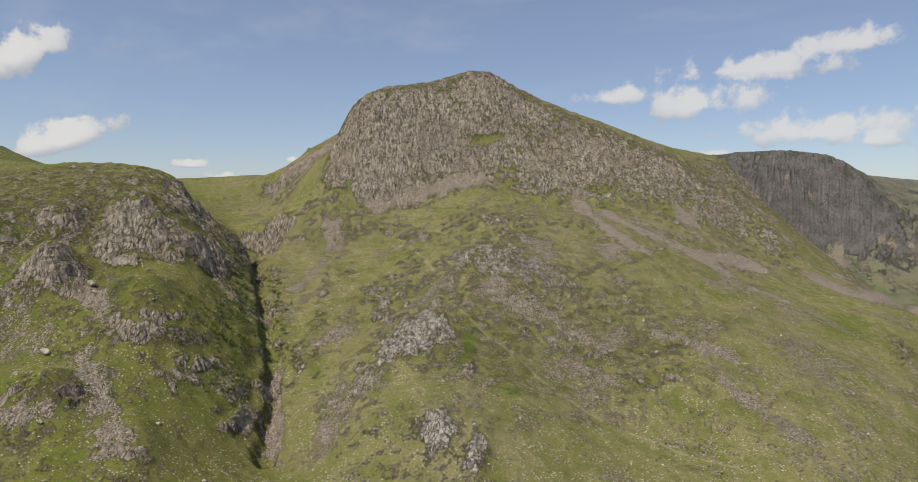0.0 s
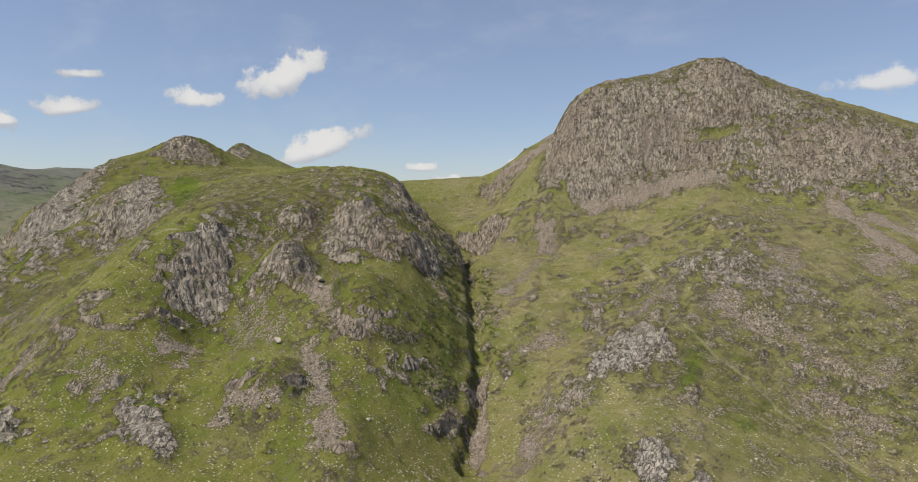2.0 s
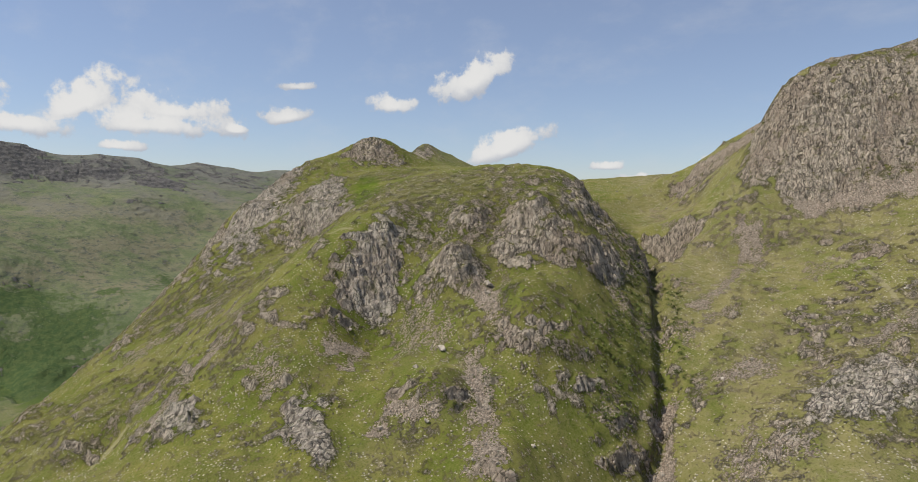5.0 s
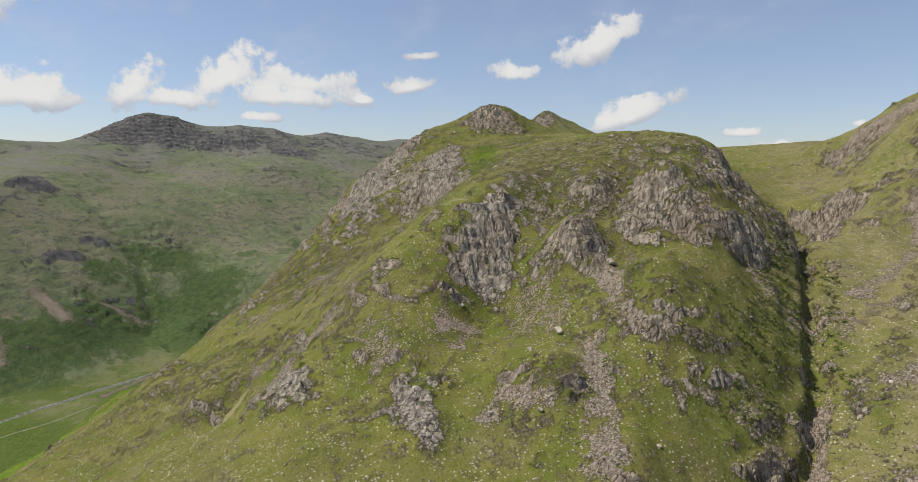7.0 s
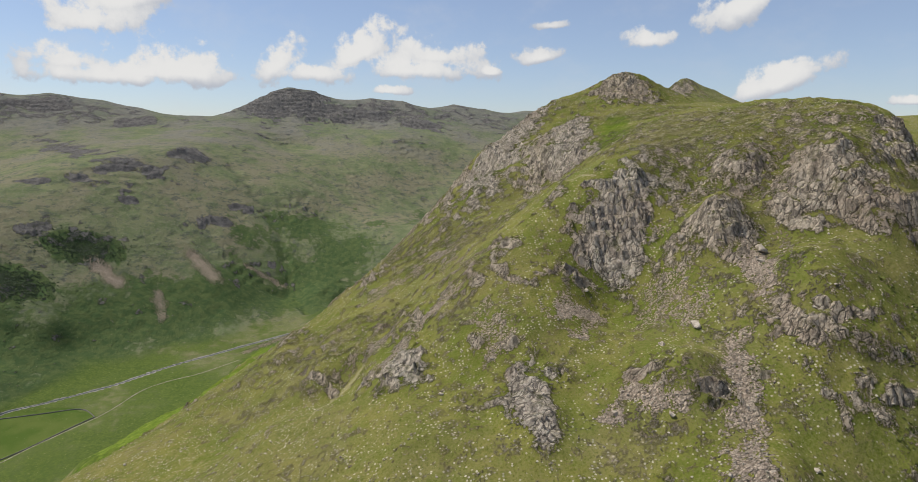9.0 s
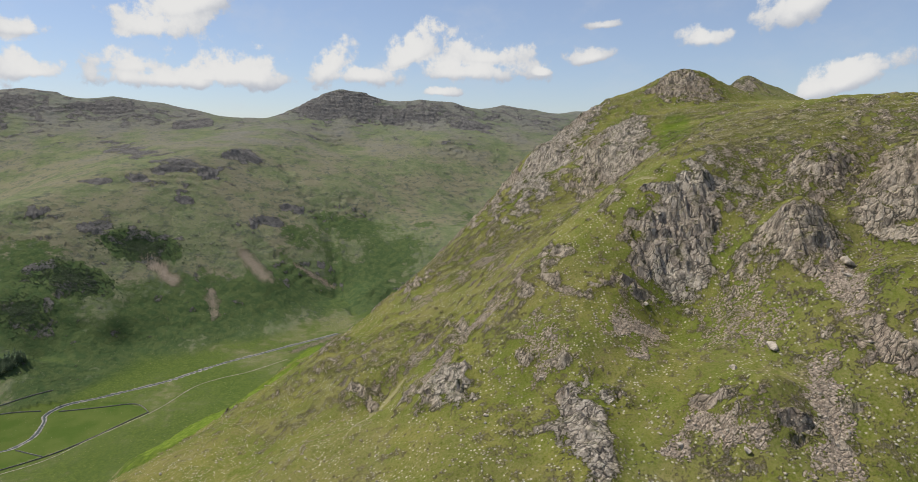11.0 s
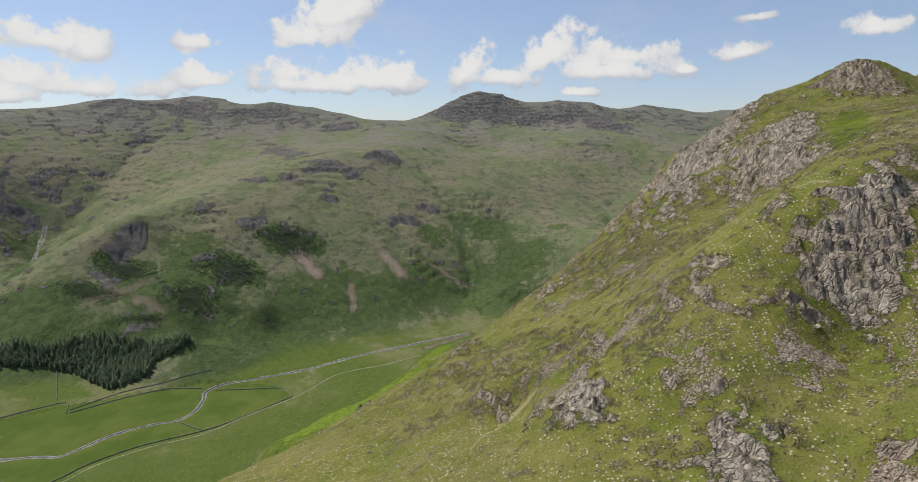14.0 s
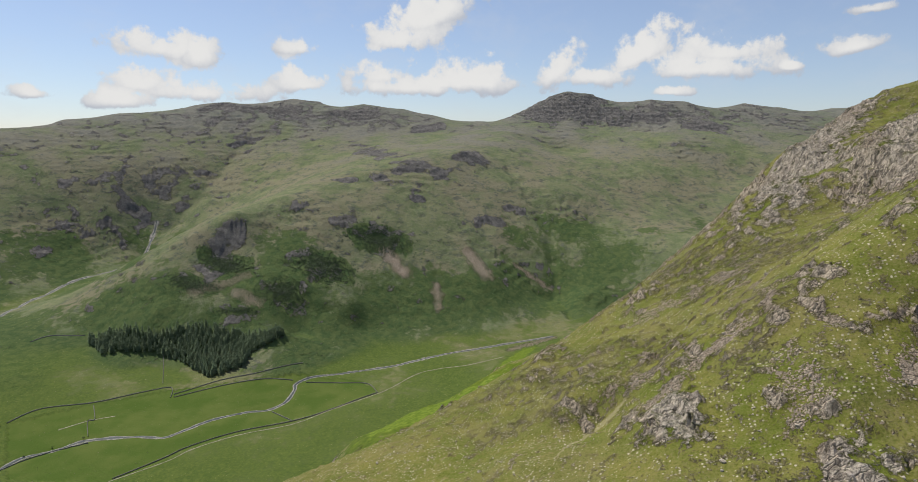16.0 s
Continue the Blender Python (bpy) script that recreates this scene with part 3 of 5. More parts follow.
# ---- plan of crags, screes, paths, fields and streams ----
# outcrops: east, north, half length, half width, turn, height, bareness
OUTCROPS = [
    (183, 62, 10, 3, 134, 2, 0.8),
    (197, 48, 9, 3, 120, 2, 0.8),
    (210, 36, 9, 3, 110, 2, 0.8),
    (170, 72, 9, 3, 134, 2, 0.7),
    (188, 40, 7, 2.5, 100, 1.5, 0.7),
    (219, 24, 8, 3, 100, 2, 0.8),
    (283, 85, 29, 17.9, 84, 4, 1),
    (284, 111, 24, 8.8, 110, 3, 1),
    (327, 23, 11.8, 8.8, 128, 4, 1),
    (347, 20, 16.7, 5.7, 105, 4, 1),
    (319, 76, 16.9, 3, 112, 2, 1),
    (297, 177, 46, 18.9, -164, 5, 1),
    (295, 219, 25, 15.4, -160, 3, 0.8),
    (223, 208, 22, 9.3, 161, 3, 1),
    (263, 243, 42, 23, 166, 3, 0.7),
    (242, 120, 39, 12.5, 130, 2, 0.8),
    (242, 158, 41, 14.2, 119, 2, 0.7),
    (274, 55, 16.1, 13, 105, 2, 0.8),
    (378, 190, 21, 9.8, 168, 2, 0.6),
    (410, 160, 18.7, 6.9, 173, 2, 0.6),
] + [
    (536, 254, 29, 10.2, 82, 4, 0.8),
    (323, 278, 29, 19.9, -139, 3, 0.7),
    (96, 200, 26, 12, 125, 3, 1),
    (133, 37, 25, 11, -150, 5, 1),
    (152, 66, 22, 4.8, 100, 4, 1),
    (103, 0.2, 20, 16.4, 84, 4, 1),
    (110, 101, 65, 5.3, 118, 4, 1),
    (196, 9.7, 25, 3.2, 80, 6, 1),
    (181, -12.2, 10.8, 3.2, -156, 4, 1),
    (209, 10.1, 10, 2.4, 89, 2, 0.9),
    (222, 16.1, 12, 3.2, 94, 2.5, 0.9),
    (233, 4.7, 13.5, 2.5, 97, 4, 1),
    (142, -5.1, 8.9, 4.6, 97, 2, 0.8),
    (222, 82, 28, 9.5, 117, 2, 0.6),
] + [
    (193, 134, 53, 5.6, 115, 2, 0.6),
    (92, -37, 23, 17.9, 137, 5, 1),
    (109, -70, 19.4, 4, 84, 2.5, 1),
    (105, -45, 17.8, 3.8, 66, 4, 1),
    (114, 34, 28, 21, 175, 5, 1),
    (125, -11.7, 21, 15.3, 91, 5, 1),
    (151, 56, 18.1, 6.4, 85, 4, 1),
    (-198, -34, 162, 32, 159, 6, 1),
    (-100, 2.8, 99, 19.9, 162, 4, 1),
    (-279, 124, 43, 18.5, -138, 4, 1),
    (-561, 332, 237, 17.6, 148, 3, 1),
    (185, -99, 12, 6.4, 171, 5, 1),
    (169, -101, 16.3, 9.3, 174, 4, 1),
    (151, -101, 6.8, 5.4, 63, 3, 1),
] + [
    (159, -116, 10.3, 7, -153, 2, 0.7),
    (119, -140, 19.9, 8.1, -176, 5, 1),
    (108, -157, 18.6, 5.3, -179, 3, 0.7),
    (79, -90, 11.4, 8.3, 178, 3, 1),
    (127, -112, 7.9, 3.2, 49, 3, 0.8),
    (159, -86, 7.1, 5.5, 91, 3, 0.7),
    (34, -142, 25, 8, -156, 2, 0.6),
    (87, -104, 18, 4.8, -180, 2, 0.8),
    (-298, 9.6, 123, 34, 161, 5, 1),
    (-24, -201, 32, 9.9, -178, 4, 1),
    (-57, -149, 17.4, 8.9, 179, 3, 1),
    (62, -340, 9, 4, 20, 4, 1),
    (84, -346, 12, 4, 10, 4, 1),
    (-120, -368, 10, 4, 30, 3, 0.9),
    (115, -147, 13.6, 7.2, -179, 4, 1),
    (138, -99, 7.3, 2.6, 68, 3, 0.8),
] + [
    (-134, 3, 125, 24, 154, 4, 1),
    (98, -38, 13.6, 10.3, -135, 3, 1),
    (279, 88, 29, 14.6, 97, 3, 0.9),
    (242, 134, 25, 13.7, 127, 2, 0.8),
    (280, 241, 30, 20, -139, 3, 0.8),
    (229, 61, 18.3, 9.5, 140, 2, 0.7),
    (289, 186, 24, 22, 85, 3, 0.9),
    (247, 232, 23, 15.1, 155, 2, 0.7),
    (194, 152, 24, 8.9, 103, 2, 0.6),
    (536, 841, 181, 18.4, 63, 2, 1),
    (431, 551, 88, 41, 82, 2, 0.8),
    (644, 843, 66, 24, 66, 2, 0.8),
    (308, 381, 45, 30, -157, 2, 1),
    (368, 405, 49, 34, 47, 2, 0.9),
] + [
    (424, 419, 36, 29, 63, 2, 0.8),
    (205, 372, 39, 14, 49, 2, 1),
    (153, 313, 35, 9.3, 50, 2, 1),
    (248, 388, 31, 18.8, -153, 2, 1),
    (279, 346, 35, 21, -158, 2, 0.9),
    (464, 421, 26, 15.3, 89, 2, 0.8),
    (193, 318, 91, 37, -145, 2, 1),
    (69, 302, 60, 7, 135, 1, 0.4),
    (480, 845, 110, 70, 10, 0, 1),
    (590, 835, 70, 60, 0, 0, 1),
    (430, 790, 60, 50, 30, 0, 0.9),
    (350, 420, 70, 32, 35, 0, 1),
    (425, 445, 50, 28, 35, 0, 0.9),
    (300, 360, 60, 40, 30, 0, 1),
]
# far crags: east, north, half length, half width, turn
FAR_CRAGS = [
    (-2119, -753, 128, 58, -180),
    (-1891, -894, 134, 59, 86),
    (-2232, -1221, 408, 71, -144),
    (-1427, -1158, 50, 17.4, -152),
    (-1451, -998, 55, 31, 135),
    (-1745, -601, 70, 23, 131),
    (-1452, -889, 105, 67, 111),
    (-1254, -979, 102, 67, 119),
    (-1154, -1216, 90, 43, 93),
    (-1049, -1247, 83, 27, 103),
    (-1110, -1019, 68, 44, 97),
    (-1025, -1093, 57, 14.5, 111),
    (-1428, -2151, 60, 22, 162),
] + [
    (-651, -1326, 65, 27, -156),
    (-741, -1314, 44, 26, 148),
    (-3306, -644, 161, 110, -146),
    (-3399, -427, 96, 70, 93),
    (-3351, -109, 188, 69, 73),
    (-3265, 185, 182, 107, 58),
    (-2848, -2017, 148, 92, -146),
    (-3004, -1604, 148, 128, -158),
    (-2773, -2292, 121, 94, 111),
]
# scree: half width, amount, line
SCREES = [
    (6, 1.0, [(75, 311), (49, 306), (19, 308)]),
    (5.6, 0.8, [(173, -26), (192, -34), (206, -41), (229, -53)]),
    (7.2, 1, [(126, -74), (128, -63)]),
    (5.6, 0.45, [(129, -32), (142, -35), (142, -45)]),
    (4.1, 0.8, [(194, -52), (192, -56), (186, -64)]),
    (3.1, 0.8, [(180, -67), (183, -72), (185, -79)]),
    (6.9, 0.8, [(137, -1), (149, -5), (166, -9)]),
    (4.6, 0.7, [(79, -116), (89, -131), (97, -150)]),
    (8.8, 0.5, [(129, -29), (150, -31), (137, -36)]),
    (8, 1.1, [(237, 307), (219, 297), (202, 275), (184, 256), (166, 239)]),
    (11.5, 1.25, [(412, 302), (432, 327), (454, 351)]),
    (9, 1.2, [(343, 313), (373, 299), (399, 305), (429, 299)]),
    (7, 1.1, [(316, 323), (355, 272), (378, 263)]),
    (6.5, 0.75, [(449, 286), (472, 284)]),
    (5.0, 0.8, [(399, 166), (419, 164), (437, 160)]),
    (5.8, 0.6, [(323, 158), (348, 147), (377, 142)]),
    (4.4, 0.7, [(165, 175), (180, 133), (181, 113)]),
    (3.0, 1, [(213, 55), (229, 39), (242, 21), (260, 2)]),
    (6.3, 0.7, [(235, 92), (228, 74)]),
    (7.2, 0.7, [(300, 148), (326, 149)]),
    (14.6, 0.9, [(503, 392), (537, 389), (632, 676)]),
    (5.4, 0.6, [(432, 143), (454, 125), (473, 106)]),
    (4.0, 0.6, [(353, 131), (369, 119), (388, 119)]),
    (4.6, 0.8, [(122, -75), (128, -70), (137, -69)]),
    (25.5, 0.8, [(-1409, -850), (-1360, -778)]),
    (16.4, 0.7, [(-1360, -682), (-1291, -653)]),
    (29.1, 0.7, [(-1540, -634), (-1460, -561)]),
    (10.9, 0.7, [(-1598, -498), (-1588, -387)]),
    (18.2, 0.6, [(-1055, -1127), (-1050, -1057)]),
    (21.9, 0.5, [(-1018, -1220), (-1119, -1132)]),
    (14.6, 0.6, [(-1138, -430), (-1244, -336)]),
]
# bracken and lush grass: east, north, half length, half width, turn, amount
LUSH = [
    (310, 98, 34, 6.7, 104, 0.6),
    (337, 78, 20, 15.3, 126, 0.4),
    (506, 270, 45, 17.9, 71, 0.5),
    (90, 245, 66, 18.3, 147, 0.3),
    (321, 349, 26, 10.1, -155, 0.5),
    (196, 52, 58, 17, 134, 0.3),
    (210, 330, 31, 3.8, -146, 0.5),
    (222, -1.6, 18.8, 8, 88, 0.4),
    (-66, 23, 90, 14.4, 157, 0.6),
    (181, -87, 16.6, 9.1, 162, 0.4),
    (216, -2.6, 19.4, 10.5, 95, 0.3),
    (-185, -325, 110, 44, 127, 1.2),
    (-1067, -403, 172, 31, 167, 1.2),
    (92, -144, 18.5, 8.7, -147, 0.4),
    (-1778, -217, 207, 151, 49, 0.6),
] + [
    (-1847, -402, 120, 90, 53, 0.6),
    (-1016, -849, 223, 42, 114, 0.8),
    (-1230, -716, 193, 42, 127, 0.7),
    (-960, -1178, 170, 49, 107, 0.7),
    (-777, -1164, 152, 50, 93, 0.7),
    (-773, -1460, 143, 85, 62, 0.5),
]
# pale slabs: east, north, half length, half width, turn, amount
PALE_ROCK = [
    (283, 85, 35, 23, 96, 1),
    (337, 19.8, 22, 18.4, 114, 1),
    (170, -99, 25, 15.9, 179, 1),
    (119, -140, 29, 8.7, -170, 0.9),
    (89, -36, 40, 22, 155, 0.8),
    (-198, -34, 172, 34, 161, 0.9),
    (-298, 9.6, 217, 40, 164, 0.8),
    (294, 186, 49, 31, -167, 0.6),
    (-101, 1.9, 115, 21, 166, 0.7),
    (432, 327, 75, 19.8, 69, 0.8),
]
# turf over steep ground: east, north, half length, half width, turn, amount
TURFED = [
    (198, -63, 14, 10, 0, 0.85),
    (105, 25, 60, 48, 20, 0.3),
    (140, -22, 16, 9, 30, 0.8),
    (128, -22, 12, 8, 30, 0.7),
    (112, -8, 18, 9, 60, 0.65),
    (105, 12, 16, 7, 50, 0.55),
    (60, 235, 40, 26, 60, 0.8),
    (98, 272, 30, 24, 60, 1),
    (80, 240, 40, 30, 60, 0.8),
    (196, 52, 55, 14, 134, 0.45),
    (179, 4.2, 24, 5.3, 49, 0.9),
    (185, 36, 28, 6.1, 99, 0.9),
    (203, 46, 21, 7.6, 126, 0.7),
    (197, 13.5, 23, 8.3, 95, 0.7),
    (84, 38, 37, 11.3, -147, 0.5),
    (187, 281, 46, 2.8, -143, 0.4),
    (221, 334, 39, 5.3, -140, 0.9),
    (191, -61, 15.7, 9.9, -148, 0.7),
    (150, -69, 25, 12, -142, 0.8),
]
# turf studded with rock: east, north, half length, half width, turn, amount
STUDDED = [
    (165, 10, 30, 24, 0, 0.35),
    (180, -50, 44, 32, 0, 0.12),
    (140, -115, 60, 34, 0, 0.28),
    (330, 140, 110, 70, 30, 0.5),
    (201, 381, 60, 40, 25, 0.6),
    (150, 335, 45, 35, 45, 0.6),
    (270, 408, 60, 26, 25, 0.6),
    (342, 436, 60, 24, 22, 0.6),
    (400, 465, 50, 30, 25, 0.6),
    (505, 895, 90, 50, 0, 0.8),
    (432, 850, 60, 50, 0, 0.7),
    (570, 882, 60, 50, 0, 0.7),
    (50, 40, 70, 40, 40, 0.6),
    (95, 72, 60, 36, 50, 0.6),
    (80, 5, 46, 24, 20, 0.6),
    (-30, 10, 80, 34, 30, 0.5),
    (-120, 60, 80, 30, 30, 0.5),
    (330, 250, 110, 60, 30, 0.3),
    (-40, -110, 80, 34, 30, 0.5),
    (30, -170, 60, 26, 40, 0.5),
    (120, -60, 40, 26, 0, 0.3),
]
# rock steps across the slope: east, north, half length, half depth, height
SCARPS = [
    (140, 30, 28, 6, 9),
    (157, 66, 14, 5, 9),
    (190, 3, 24, 3.5, 3.5),
    (85, 200, 26, 7, 15),
    (206, 44, 16, 4, 3),
    (222, 32, 14, 4, 3),
    (232, 12, 12, 4, 3),
    (95, 104, 30, 6, 10),
    (-203, -33, 90, 12, 14),
    (-64, -16, 40, 6, 8),
    (-290, 105, 26, 7, 8),
]
FAR_SCARPS = [
    (-2057, -763, 70, 30, 18),
    (-1870, -905, 110, 28, 13),
    (-1735, -1005, 35, 19, 8),
    (-1728, -620, 75, 19, 9),
    (-1855, -545, 50, 18, 7),
    (-1688, -838, 36, 16, 7),
    (-1680, -1100, 50, 19, 7),
    (-1420, -1150, 45, 19, 12),
    (-1470, -880, 70, 28, 10),
    (-1230, -975, 70, 25, 9),
    (-1112, -1215, 60, 22, 9),
] + [
    (-3340, -640, 140, 62, 33),
    (-3390, -420, 110, 56, 25),
    (-3360, -110, 180, 48, 19),
    (-3265, 185, 150, 48, 16),
    (-2850, -2050, 150, 62, 22),
    (-2950, -1650, 150, 62, 25),
    (-2760, -2300, 120, 56, 19),
    (-2885, -1188, 100, 50, 16),
]
# gills cut into the far slopes: half width, depth, line
GILLS = [
    (80, 15, [(-2480, -2000), (-2367, -1969), (-2203, -1951), (-2006, -1935), (-1850, -1960)]),
    (22, 8, [(150, 113), (122, 142), (104, 168), (96, 190)]),
    (34, 8, [(-2132, -627), (-2030, -560), (-1927, -494), (-1800, -425), (-1600, -370), (-1405, -304)]),
]
GHYLL = [(253, 3), (238, 23), (227, 37), (210, 58), (190, 78), (171, 94), (139, 125), (97, 167)]
# worn paths: half width, line
TRACKS = [
    (0.8, [(273, 135), (299, 122), (317, 111), (332, 111), (347, 101), (362, 96), (378, 92), (399, 85), (418, 82), (445, 77)]),
    (0.7, [(349, 105), (362, 107), (375, 106)]),
    (0.9, [(201, 202), (223, 194), (255, 162), (275, 143)]),
    (1, [(185, 136), (181, 125), (181, 113)]),
    (0.8, [(71, -154), (78, -162), (82, -171), (115, -182)]),
    (0.35, [(72, -43), (37, -65), (6, -81), (30, -109), (27, -127)]),
    (0.4, [(72, -146), (73, -156), (79, -169)]),
]
FIELDS = [[(-373, -1076), (-512, -1237), (-635, -1161), (-727, -1062), (-775, -984), (-817, -904), (-870, -838), (-880, -700), (-832, -647), (-729, -710), (-611, -826), (-495, -889), (-413, -915)]]
FARM_TRACKS = [[(-412, -921), (-488, -877), (-535, -862), (-602, -816), (-664, -746), (-729, -708), (-834, -641), (-945, -604), (-987, -562), (-1018, -503), (-1086, -434)], [(-525, -1137), (-570, -1115), (-602, -1083)]]
BECK = [(-394, -1112), (-434, -1111), (-468, -1084), (-513, -1059), (-547, -989), (-556, -939), (-588, -922), (-638, -902), (-685, -860), (-708, -823), (-749, -810), (-802, -820), (-828, -830), (-869, -812), (-906, -766), (-937, -730), (-990, -669), (-1054, -606), (-1116, -528), (-1188, -439), (-1256, -338)]
SIDE_BECK = [(-940, -1760), (-1136, -1910), (-1265, -1945), (-1386, -1968), (-1500, -1930), (-1679, -1947), (-1850, -2020)]
# streams: half width, depth, line
BECKS = [(7.0, 2.0, BECK), (9.0, 2.0, SIDE_BECK)]
FIELD_WALLS = [
    [(-512, -1237), (-577, -1232), (-635, -1162), (-703, -1109), (-737, -1070), (-697, -1038)],
    [(-701, -1033), (-764, -976), (-816, -903), (-836, -843)],
    [(-712, -1042), (-785, -991), (-835, -924), (-907, -857)],
    [(-420, -921), (-495, -889), (-542, -873), (-611, -826), (-675, -753), (-729, -710), (-832, -647)],
    [(-623, -1154), (-578, -1108), (-569, -1115), (-523, -1069)],
    [(-700, -811), (-675, -753)],
    [(-839, -813), (-859, -743), (-871, -686), (-832, -647)],
    [(-863, -1189), (-748, -1098)],
    [(-801, -1504), (-841, -1487), (-867, -1413)],
    [(-392, -1111), (-426, -1101), (-467, -1083), (-504, -1050)],
]
WOOD = [(-851, -1390), (-873, -1339), (-885, -1233), (-951, -1141), (-955, -1108), (-963, -938), (-953, -925), (-897, -980), (-855, -969), (-830, -980), (-795, -1022), (-814, -1063), (-839, -1116), (-850, -1206), (-807, -1308)]
JUNIPER = [
    (-1440, -884, 105, 61, 110),
    (-1243, -973, 102, 67, 113),
    (-1144, -1209, 90, 43, 93),
    (-1039, -1239, 86, 32, 98),
    (-1109, -1018, 66, 45, 105),
    (-1015, -1086, 57, 8.8, 111),
]


# ---- the ground: one sheet, finest on the near fell ----
def spread(inner0, inner1, fine, low, high, most_low, most_high, growth=1.027):
    mid = list(np.arange(inner0, inner1 + fine / 2, fine))
    d, v, left = fine, inner0, []
    while v > low:
        d = min(d * growth, most_low)
        v -= d
        left.append(v)
    d, v, right = fine, mid[-1], []
    while v < high:
        d = min(d * growth, most_high)
        v += d
        right.append(v)
    return np.array(left[::-1] + mid + right)


def along_line(x, y, line):
    """Distance to a line on the plan."""
    best = np.full(x.shape, 1e9)
    for (ax, ay), (bx, by) in zip(line[:-1], line[1:]):
        dx, dy = bx - ax, by - ay
        s = np.clip(((x - ax) * dx + (y - ay) * dy) / (dx * dx + dy * dy + 1e-9), 0, 1)
        best = np.minimum(best, np.hypot(x - ax - s * dx, y - ay - s * dy))
    return best


def window(X, Y, x0, x1, y0, y1):
    """The part of the grid within bounds on the plan."""
    i, j = np.searchsorted(X[0], (x0, x1)), np.searchsorted(Y[:, 0], (y0, y1))
    return slice(j[0], j[1]), slice(i[0], i[1])


def blob_window(X, Y, cx, cy, a, b):
    r = 2.6 * max(a, b)
    return window(X, Y, cx - r, cx + r, cy - r, cy + r)


def line_window(X, Y, line, reach):
    xs, ys = [q[0] for q in line], [q[1] for q in line]
    return window(X, Y, min(xs) - reach, max(xs) + reach, min(ys) - reach, max(ys) + reach)


def blob(x, y, cx, cy, a, b, turn):
    c, s = math.cos(radians(turn)), math.sin(radians(turn))
    u, v = (x - cx) * c + (y - cy) * s, (y - cy) * c - (x - cx) * s
    return np.exp(-((u / a) ** 2 + (v / b) ** 2))


def cells(x, y, size, seed):
    """Blocky cells: each place's own random value, and how far it lies from the joint with the next cell."""
    u, v = x / size, y / size
    iu, iv = np.floor(u), np.floor(v)
    first, second, own = np.full(x.shape, 9.0), np.full(x.shape, 9.0), np.zeros(x.shape)
    for a in (-1, 0, 1):
        for b in (-1, 0, 1):
            cu, cv = iu + a, iv + b
            d = np.hypot(cu + lattice(cu, cv, seed) - u, cv + lattice(cu, cv, seed + 1) - v)
            closer = d < first
            second = np.where(closer, first, np.minimum(second, d))
            own = np.where(closer, lattice(cu, cv, seed + 2), own)
            first = np.where(closer, d, first)
    return own, second - first


def soften(a, r):
    """Mean over a square of 2 r + 1 places."""
    for axis in (0, 1):
        pad = np.pad(a, [(r + 1, r) if k == axis else (0, 0) for k in (0, 1)], mode="edge")
        run = np.cumsum(pad, axis)
        n = 2 * r + 1
        a = (run[n:] - run[:-n]) / n if axis == 0 else (run[:, n:] - run[:, :-n]) / n
    return a


